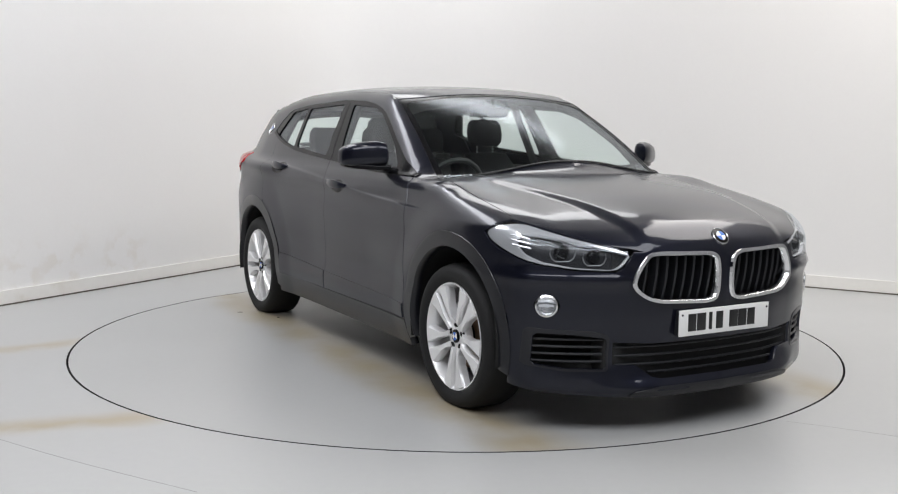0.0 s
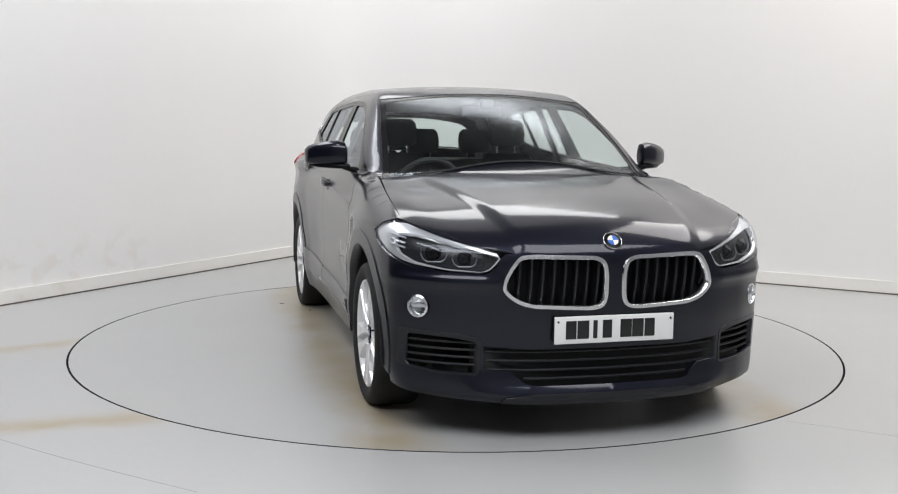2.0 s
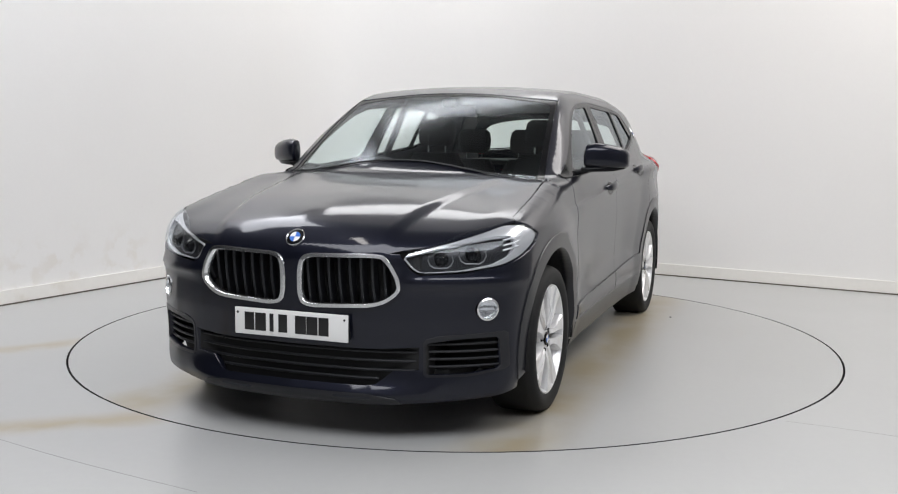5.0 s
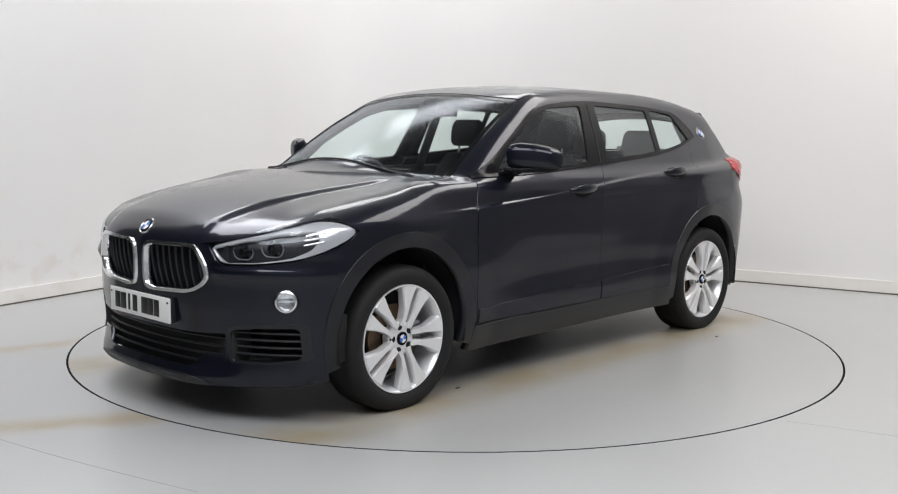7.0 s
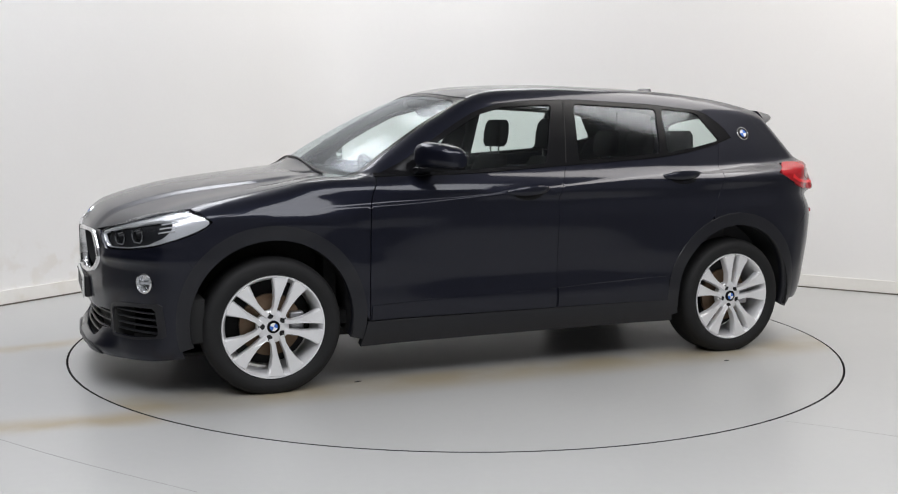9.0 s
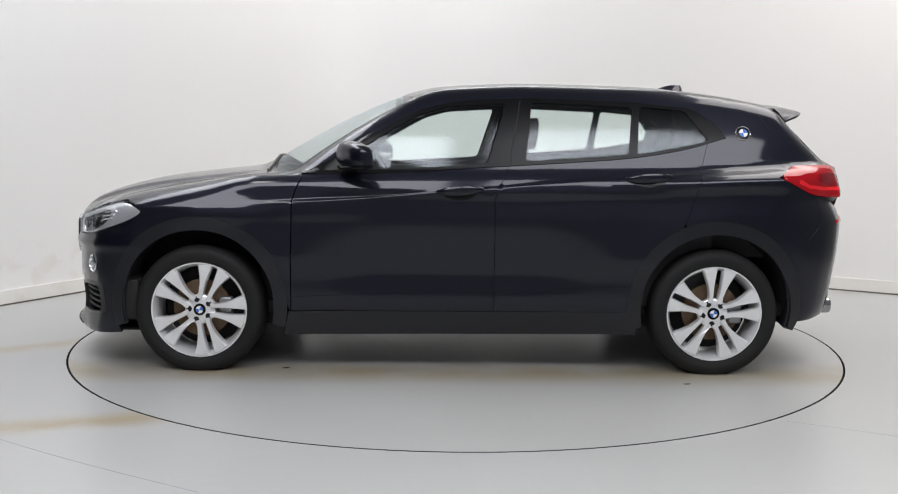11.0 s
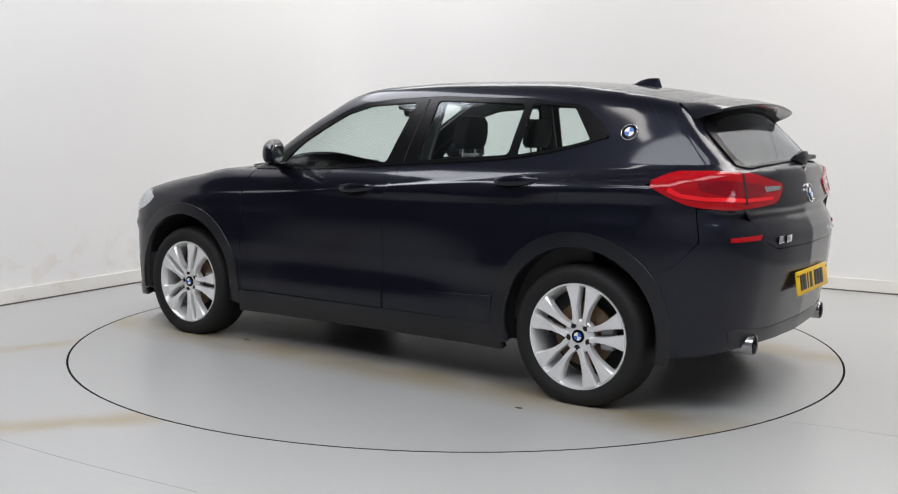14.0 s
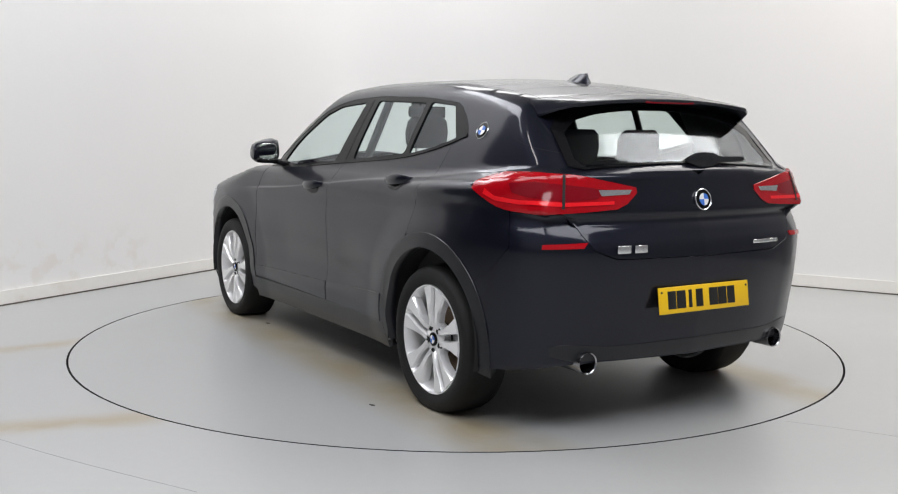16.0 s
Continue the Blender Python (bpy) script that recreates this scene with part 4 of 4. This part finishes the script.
panel("bumper_valance", on_rear, [(0.0, 0.392), (0.45, 0.392), (0.64, 0.410), (0.70, 0.40), (0.69, 0.36), (0.60, 0.335), (0.0, 0.326)], M_CLAD, rear, sides="whole", lift=0.003, depth=0.004, step=0.035, label="black plastic valance")
panel("reflector", on_girth, girth((-1.985, 0.738, 0.816), (-2.075, 0.585, 0.824), (-2.07, 0.60, 0.803), (-1.985, 0.738, 0.798)), M_RED, rear, lift=0.006, depth=0.01, step=0.03, label="slim red reflector")
plate(car, -2.141, 0.574, -1, M_YELLOWPLATE, "number_plate", 8)
lamps = panel("tail_lamp", on_girth, TAIL, M_RED, car, lift=0.007, depth=0.02, step=0.025, label="red wraparound tail lamp")
panel("lamp_band", on_girth, girth((-1.86, 0.82, 1.055), (-1.95, 0.76, 1.062), (-2.05, 0.62, 1.045), (-2.085, 0.50, 1.03), (-2.075, 0.55, 0.995), (-2.03, 0.66, 0.985), (-1.93, 0.775, 1.0), (-1.87, 0.81, 1.02)), M_REDDARK, lamps, lift=0.009, depth=0.0, step=0.03)
panel("light_guide", on_girth, girth((-1.74, 0.855, 1.01), (-1.80, 0.842, 0.985), (-1.90, 0.80, 0.972), (-2.03, 0.665, 0.966), (-2.09, 0.47, 0.972), (-2.09, 0.47, 0.985), (-2.03, 0.665, 0.982), (-1.90, 0.80, 0.990), (-1.80, 0.842, 1.003), (-1.75, 0.855, 1.03)), M_REDGLOW, lamps, lift=0.0095, depth=0.001, step=0.03)
panel("lamp_joint", on_girth, [(S(-2.00, 0.665), 1.088), (S(-2.014, 0.671), 0.957), (S(-2.020, 0.663), 0.957), (S(-2.006, 0.657), 1.088)], M_DARK, lamps, lift=0.0115, depth=0.002, step=0.03)
panel("reversing_lens", on_girth, girth((-2.075, 0.545, 1.030), (-2.098, 0.385, 1.030), (-2.098, 0.395, 1.012), (-2.08, 0.53, 1.006)), M_CHROME, lamps, lift=0.010, depth=0.002, step=0.03, label="clear reversing lens")
q = on_rear(np.array([(0.0, 0.985)]))[0]
badge(car, q + np.array([-0.006, 0, 0]), normals(np.array([q]))[0], 0.046)
for y0, widths, h in ((0.462, (0.070, 0.066), 0.032), (-0.30, (0.10, 0.055), 0.016)):
    y = y0
    for w in widths:
        p = on_rear(np.array([(y - w / 2, 0.794)]))[0]
        part("model_bar", box(bmesh.new(), p[0] - 0.006, p[0] - 0.001, y - w, y, 0.794 - h / 2, 0.794 + h / 2, 0.002), M_CHROME, gate, "chrome model mark as a plain bar")
        y -= w + 0.012
for side in (1, -1):
    q = on_girth(np.array([(-1.51, 1.262)]))[0]
    nn = normals(np.array([q]))[0]
    badge(car, q * (1, side, 1), nn * (1, side, 1), 0.040)
    # exhaust
    bm = bmesh.new()
    mm = Matrix.Translation((-2.000, side * 0.548, 0.330)) @ Matrix.Rotation(radians(90), 4, "Z")
    lathe(bm, [(0.046, -0.14), (0.046, 0.048), (0.0445, 0.053), (0.0405, 0.049), (0.039, -0.10), (0.0005, -0.10)], 32, mm)
    part("exhaust_tip", bm, M_EXHAUST, rear, "chrome exhaust tip")
    # door handles
    for hx, hz, door in ((-0.005, 0.958, doors_f), (-0.975, 1.030, doors_r)):
        d = door[0 if side == 1 else 1]
        s_pts = np.linspace(-0.125, 0.118, 11)
        base = on_girth(np.column_stack([hx + s_pts, hz + s_pts * -0.06]))
        rows = []
        for k, b in enumerate(base):
            t = k / 10
            stand = 0.034 * math.sin(math.pi * t) ** 0.5 + 0.004
            hh = 0.008 + 0.017 * math.sin(math.pi * t) ** 0.6
            rows.append([(b[0], side * (b[1] + stand - 0.009 + 0.010 * math.cos(a)), b[2] + hh * math.sin(a)) for a in np.linspace(0, 2 * math.pi, 10, endpoint=False)])
        part("door_handle", lofted(bmesh.new(), rows), M_PAINT, d)
        cup = [(hx + 0.085 * math.cos(a), hz - 0.014 + 0.036 * math.sin(a)) for a in np.linspace(0, 2 * math.pi, 20, endpoint=False)]
        pm = on_girth(np.array(cup))
        bm = bmesh.new()
        vs = [bm.verts.new((v[0], side * (v[1] + 0.0015), v[2])) for v in pm]
        ctr = on_girth(np.array([(hx, hz - 0.012)]))[0]
        cv = bm.verts.new((ctr[0], side * (ctr[1] - 0.012 + 0.016), ctr[2]))
        for k in range(20):
            bm.faces.new((vs[k], vs[(k + 1) % 20], cv))
        part("handle_cup", bm, M_GLOSSBLACK, d)
    # mirrors
    rows = []
    for y, w, h, dx, dz in ((0.835, 0.085, 0.085, 0.0, -0.008), (0.845, 0.125, 0.118, 0.0, 0.0), (0.88, 0.145, 0.130, 0.0, 0.003), (0.93, 0.140, 0.122, -0.006, 0.0), (0.975, 0.125, 0.110, -0.014, -0.006), (1.003, 0.105, 0.092, -0.020, -0.012), (1.014, 0.075, 0.068, -0.024, -0.016)):
        rows.append([(0.575 - 0.55 * (y - 0.835) + dx + u * (0.9 if u > 0 else 0.7), side * (0.842 + (y - 0.835) * 1.14), 1.138 + dz + v) for u, v in rounded(w, h, min(w, h) * 0.38)])
    mirror = part("door_mirror", lofted(bmesh.new(), rows), M_PAINT, car, "dark painted door mirror")
    rows = [[(0.480 - 0.003 * k - 0.55 * u, side * (0.938 + u), 1.130 + v) for u, v in rounded(0.15 - 0.004 * k, 0.092 - 0.004 * k, 0.035)] for k in (0, 1)]
    part("mirror_glass", lofted(bmesh.new(), rows), M_CHROME, mirror)
    rows = [[(0.56 + u * f, side * y, z + v * f) for u, v in rounded(0.13, 0.032, 0.014)] for y, z, f in ((0.77, 1.045, 1.0), (0.82, 1.055, 0.9), (0.87, 1.068, 0.8))]
    part("mirror_foot", lofted(bmesh.new(), rows), M_GLOSSBLACK, mirror)
    rows = [[(0.575 - 0.5 * (y - 0.835) + u * 0.85 + dx, side * y, z + v) for u, v in rounded(0.135 - k, 0.024, 0.01)] for y, z, k, dx in ((0.83, 1.070, 0.03, 0), (0.90, 1.070, 0.0, 0), (0.98, 1.073, 0.03, -0.014), (1.028, 1.084, 0.08, -0.028))]
    part("mirror_base", lofted(bmesh.new(), rows), M_GLOSSBLACK, mirror)

for side in (1, -1):
    part("cowl_corner", box(bmesh.new(), 0.80, 0.99, side * 0.70 - 0.035, side * 0.70 + 0.035, 0.96, 1.025, 0.01), M_DARK, car)

# the shut line between the door frames on the middle pillar
panel("shut_line", on_girth, [(-0.262, 1.092), (-0.322, 1.425), (-0.327, 1.425), (-0.267, 1.092)], M_GAP, car, lift=0.001, depth=0, step=0.02)
# the shut line of the tailgate on the rear pillar and across the roof
SEAM = np.array(smooth_line(girth((-1.50, 0.515, 1.452), (-1.575, 0.62, 1.372), (-1.615, 0.66, 1.315), (-1.70, 0.69, 1.245), (-1.80, 0.69, 1.203), (-1.93, 0.62, 1.172)), 5))
panel("shut_line", on_girth, [*SEAM, *(SEAM + (0.0045, 0.002))[::-1]], M_GAP, car, lift=0.0012, depth=0, step=0.02)
panel("shut_line", on_top, [(-1.500, 0.515), (-1.505, 0.3), (-1.508, 0.0), (-1.5125, 0.0), (-1.5095, 0.3), (-1.5045, 0.515)], M_GAP, car, sides="whole", lift=0.0012, depth=0, step=0.02)

# shark fin, wipers
rows = []
for t in np.linspace(0, 1, 9):
    L = 0.165 * (1 - t) ** 0.75 + 0.065
    cx = -1.345 + 0.022 * t + L / 2
    zz = 1.484 + 0.058 * t
    wdt = 0.046 * (1 - t) + 0.007
    rows.append([(cx + L / 2 * math.cos(a), wdt * math.sin(a), zz) for a in np.linspace(0, 2 * math.pi, 16, endpoint=False)])
part("roof_aerial", lofted(bmesh.new(), rows), M_PAINT, car, "shark fin roof aerial")
part("rear_wiper", lofted(bmesh.new(), [[(-2.04 + dx, y, 1.150 + dz + 0.0) for dx, dz in ((-w, 0), (-w * 0.7, w), (0.0, w), (0.02, 0), (0, -w), (-w * 0.7, -w))] for y, w in ((0.03, 0.012), (-0.02, 0.03), (-0.10, 0.03), (-0.15, 0.014), (-0.30, 0.010))]), M_PLASTIC, gate)
for y0, y1, xa, xb in ((0.60, -0.05, 1.02, 1.035), (0.02, -0.58, 1.035, 1.015)):
    ys = np.linspace(y0, y1, 9)
    xs = np.linspace(xa, xb, 9)
    p = on_top(np.column_stack([xs, ys]))
    part("wiper_blade", tube(bmesh.new(), [(q[0], q[1], q[2] + 0.006) for q in p], 0.0055, 6), M_PLASTIC, car)

# belly, arches and cabin lining
part("underbody", box(bmesh.new(), -1.45, 1.95, -0.62, 0.62, 0.21, 0.30, 0.03), M_DARK, car)
for ax in (AXLE, -AXLE):
    for side in (1, -1):
        bm = bmesh.new()
        pts = []
        for r, y in ((0.392, 0.885), (0.40, 0.55)):
            pts.append([bm.verts.new((ax + r * math.cos(radians(a)), side * y, ARCH_Z + r * math.sin(radians(a)))) for a in range(-14, 195, 8)])
        for k in range(len(pts[0]) - 1):
            bm.faces.new((pts[0][k], pts[0][k + 1], pts[1][k + 1], pts[1][k]))
        bm.faces.new(pts[1])
        part("arch_liner", bm, M_DARK, car)
part("cabin_floor", box(bmesh.new(), -1.75, 1.0, -0.74, 0.74, 0.30, 0.36), M_DARK, car)
for side in (1, -1):
    part("door_lining", box(bmesh.new(), -1.35, 0.85, side * 0.745 - 0.02, side * 0.745 + 0.02, 0.34, 1.035, 0.02), M_TRIM, car)
    part("sill_lining", box(bmesh.new(), -0.85, 0.85, side * 0.72 - 0.06, side * 0.72 + 0.06, 0.22, 0.5, 0.02), M_DARK, car)
    part("boot_lining", box(bmesh.new(), -2.0, -1.36, side * 0.64 - 0.02, side * 0.64 + 0.02, 0.6, 1.09, 0.01), M_TRIM, car)
    rows = [[(x + u * 0.6, side * (0.70 - (z - 1.08) * 0.42 + v * 0.5), z) for u, v in rounded(0.12, 0.05, 0.02)] for x, z in ((-0.31, 0.9), (-0.33, 1.1), (-0.34, 1.3), (-0.35, 1.45))]
    part("pillar_lining", lofted(bmesh.new(), rows), M_TRIM, car)
    rows = [[(x + u, side * (0.64 - (z - 1.12) * 0.45 + v * 0.5), z) for u, v in rounded(0.30, 0.05, 0.02)] for x, z in ((-1.62, 1.02), (-1.60, 1.2), (-1.55, 1.40))]
    part("pillar_lining", lofted(bmesh.new(), rows), M_TRIM, car)
panel("headlining", on_top, [(0.20, 0.0), (0.17, 0.56), (-0.5, 0.56), (-1.4, 0.53), (-1.68, 0.48), (-1.70, 0.0)], M_HEADLINER, car, sides="whole", lift=-0.035, depth=0, step=0.06)
part("bulkhead", box(bmesh.new(), 0.98, 1.05, -0.70, 0.70, 0.3, 0.99, 0.01), M_DARK, car)
rows = [[(x, y, z) for x, z in ((1.0, 0.6), (1.0, 0.985), (0.80, 1.0), (0.62, 0.985), (0.52, 0.94), (0.50, 0.86), (0.56, 0.7), (0.6, 0.6))] for y in np.linspace(-0.70, 0.70, 9)]
part("dashboard", lofted(bmesh.new(), rows), M_TRIM, car)
part("screen", box(bmesh.new(), 0.555, 0.575, -0.13, 0.11, 0.95, 1.05, 0.008), M_GLOSSBLACK, car)
part("parcel_shelf", box(bmesh.new(), -1.95, -1.32, -0.60, 0.60, 1.02, 1.05, 0.01), M_TRIM, car)
part("bonnet_core", box(bmesh.new(), 1.06, 1.85, -0.52, 0.52, 0.3, 0.78, 0.03), M_DARK, car)
part("tail_core", box(bmesh.new(), -1.98, -1.44, -0.55, 0.55, 0.34, 0.92, 0.03), M_DARK, car)

# steering wheel stands on the car's right side
mm = pose(0.42, -0.36, 0.935, 0, -65, 0)
ring = [mm @ Vector((0.185 * math.cos(a), 0.185 * math.sin(a), 0)) for a in np.linspace(0, 2 * math.pi, 40, endpoint=False)]
wheel_s = part("steering_wheel", tube(bmesh.new(), ring, 0.015, 8, True), M_TRIM, car, "black steering wheel on the driver's side")
part("wheel_boss", box(bmesh.new(), -0.07, 0.06, -0.09, 0.09, -0.02, 0.03, 0.015, mm), M_TRIM, wheel_s)
for a in (0, 180, 270 + 90 + 90):
    part("wheel_spoke", box(bmesh.new(), -0.02, 0.02, 0.05, 0.18, -0.008, 0.008, 0.004, mm @ pose(0, 0, 0, 0, 0, a)), M_TRIM, wheel_s)


def seat_shape(parent, x, y, w, back_h, lean, name):
    rows = []
    for t, ww, th in ((0, w, 0.13), (0.25, w, 0.12), (0.6, w * 0.98, 0.10), (0.85, w * 0.85, 0.085), (1.0, w * 0.62, 0.06)):
        z = 0.52 + back_h * t
        rows.append([(x - lean * t * back_h + u, y + v, z) for u, v in rounded(th, ww, th * 0.45)])
    back = part(name, lofted(bmesh.new(), rows), M_FABRIC, parent, "black cloth car seat")
    part("cushion", box(bmesh.new(), x - 0.02, x + 0.46, y - w / 2, y + w / 2, 0.42, 0.58, 0.05), M_FABRIC, back)
    xh = x - lean * back_h - 0.01
    rows = []
    for t, s in ((0, 0.75), (0.15, 0.95), (0.5, 1.0), (0.85, 0.92), (1.0, 0.7)):
        rows.append([(xh - 0.02 * t + u, y + v, 0.52 + back_h + 0.045 + 0.17 * t) for u, v in rounded(0.085 * s, 0.25 * s, 0.035 * s)])
    part("headrest", lofted(bmesh.new(), rows), M_FABRIC, back)
    for s in (-0.06, 0.06):
        part("headrest_post", tube(bmesh.new(), [(xh, y + s, 0.50 + back_h), (xh, y + s, 0.60 + back_h)], 0.006, 8), M_CHROME, back)


for y in (0.36, -0.36):
    seat_shape(car, -0.20, y, 0.48, 0.60, 0.30, "front_seat")
for y in (0.40, 0.0, -0.40):
    seat_shape(car, -1.10, y, 0.40, 0.54, 0.25, "rear_seat")
rows = [[(0.22 + dx, y, 1.375 + dz) for dx, dz in ((0.02, -0.03), (0.03, 0), (0.02, 0.03), (-0.012, 0.034), (-0.015, 0), (-0.012, -0.034))] for y in np.linspace(-0.12, 0.12, 7)]
rear_mirror = part("rear_view_mirror", lofted(bmesh.new(), rows), M_GLOSSBLACK, car)
part("mirror_stem", box(bmesh.new(), 0.23, 0.36, -0.045, 0.045, 1.385, 1.445, 0.02), M_GLOSSBLACK, rear_mirror)


# wheels: double-spoke alloys
def wheel(x, y, turn):
    out = 1 if y > 0 else -1
    mm = pose(x, y, HUB, 0, turn, 0) @ Matrix.Diagonal((1, out, 1, 1))

    def put(name, bm, material, parent, label="", smooth=True):
        bmesh.ops.recalc_face_normals(bm, faces=bm.faces)
        ob = part(name, bm, material, parent, label, smooth)
        return ob

    bm = bmesh.new()
    lathe(bm, [(0.249, -0.004), (0.247, 0.004), (0.241, 0.003), (0.232, -0.012), (0.222, -0.05), (0.215, -0.16), (0.235, -0.205), (0.242, -0.21), (0.25, -0.205), (0.25, -0.02)], 64, mm, True)
    root = put("wheel", bm, M_ALLOY, car, "silver five double-spoke alloy wheel with black tyre")
    bm = bmesh.new()
    lathe(bm, [(0.246, -0.012), (0.252, 0.004), (0.275, 0.016), (0.300, 0.017), (0.318, 0.008), (0.328, -0.008), (0.333, -0.025), (0.335, -0.10), (0.333, -0.175), (0.326, -0.195), (0.30, -0.212), (0.26, -0.208), (0.246, -0.19)], 72, mm)
    for v in bm.verts:
        v.co.z = max(v.co.z, 0.0085)
    put("tyre", bm, M_RUBBER, root, "black rubber tyre")
    bm = bmesh.new()
    lathe(bm, [(0.150, -0.075), (0.150, -0.095), (0.07, -0.095), (0.07, -0.075)], 48, mm, True)
    put("brake_disc", bm, M_RUST, root, "brown rusted brake disc")
    put("brake_caliper", box(bmesh.new(), -0.16, -0.09, -0.10, -0.055, -0.06, 0.06, 0.012, mm @ pose(0, 0, 0, 0, -turn * out, 0)), M_ALLOYDARK, root)
    bm = bmesh.new()
    lathe(bm, [(0.205, -0.15), (0.06, -0.15)], 32, mm)
    put("wheel_back", bm, M_DARK, root)
    for k in range(5):
        for s in (1, -1):
            rm = mm @ pose(0, 0, 0, 0, 72 * k, 0)
            outline = [(s * 0.010, 0.050), (s * 0.038, 0.052), (s * 0.035, 0.085), (s * 0.046, 0.130), (s * 0.063, 0.168), (s * 0.092, 0.222), (s * 0.056, 0.236), (s * 0.013, 0.241), (s * 0.0145, 0.20), (s * 0.016, 0.14), (s * 0.011, 0.085)]
            bm = bmesh.new()
            top, mid2, low = [], [], []
            cx, cz = sum(p[0] for p in outline) / 11, sum(p[1] for p in outline) / 11
            for px_, pz in outline:
                dish = -0.026 + 0.022 * (pz / 0.24) ** 1.5 + 0.010 * math.exp(-((pz - 0.11) / 0.06) ** 2)
                top.append(bm.verts.new(rm @ Vector((cx + (px_ - cx) * 0.80, dish + 0.010, cz + (pz - cz) * 0.97))))
                mid2.append(bm.verts.new(rm @ Vector((px_, dish - 0.003, pz))))
                low.append(bm.verts.new(rm @ Vector((px_, dish - 0.032, pz))))
            bm.faces.new(top)
            for a, b in ((top, mid2), (mid2, low)):
                for i in range(11):
                    bm.faces.new((a[i], a[(i + 1) % 11], b[(i + 1) % 11], b[i]))
            put("spoke", bm, M_ALLOY, root, smooth=False)
        bm = bmesh.new()
        a = radians(72 * k + 36)
        lathe(bm, [(0.015, -0.034), (0.015, -0.014), (0.013, -0.012), (0.010, -0.016), (0.0005, -0.018)], 14, mm @ Matrix.Translation((0.056 * math.sin(a), 0, 0.056 * math.cos(a))))
        put("wheel_bolt", bm, M_DARK, root)
    bm = bmesh.new()
    lathe(bm, [(0.078, -0.06), (0.078, -0.026), (0.070, -0.020), (0.034, -0.016), (0.0005, -0.016)], 40, mm)
    put("hub", bm, M_ALLOY, root)
    bm = bmesh.new()
    lathe(bm, [(0.031, -0.018), (0.031, -0.010), (0.027, -0.008), (0.0005, -0.008)], 28, mm)
    put("hub_cap", bm, M_GLOSSBLACK, root)
    for q in range(4):
        bm = bmesh.new()
        pts = [(0, 0)] + [(0.019 * math.cos(radians(90 * q + 15 * i)), 0.019 * math.sin(radians(90 * q + 15 * i))) for i in range(7)]
        prism(bm, pts, 0.002, mm @ pose(0, -0.0085, 0))
        put("hub_quarter", bm, M_BLUE if q % 2 else M_WHITE, root, smooth=False)


WY = 0.868
wheel(AXLE, WY, -21)
wheel(-AXLE, WY, -6)
wheel(AXLE, -WY, 34)
wheel(-AXLE, -WY, 50)

# ---- movement ----
TURN = [(0.0, -59.75), (0.5, -61.07), (1.0, -64.2), (1.5, -68.6), (2.0, -74.64), (2.5, -80.37), (3.0, -86.5), (3.5, -92.19), (4.0, -98.32), (4.5, -104.0),
        (5.0, -110.11), (5.2, -112.53), (6.25, -124.7), (7.3, -136.74), (7.5, -139.09), (8.0, -145.14), (8.5, -150.74), (9.0, -156.68), (9.2, -159.03), (10.25, -170.9),
        (11.3, -182.57), (11.5, -184.99), (12.0, -190.88), (12.5, -196.65), (13.0, -202.71), (13.5, -208.36), (14.0, -214.55), (14.5, -220.3), (15.0, -226.5), (15.5, -232.21), (16.0, -238.38)]


def motions():
    """The disc turns, and the car on it."""
    walk(turntable, [(t, pose(0, 0, 0, 0, 0, a)) for t, a in TURN])
    walk(car, [(t, pose(0, 0, 0, 0, 0, a) @ pose(0.0052, 0.0778, -0.008)) for t, a in TURN])


motions()
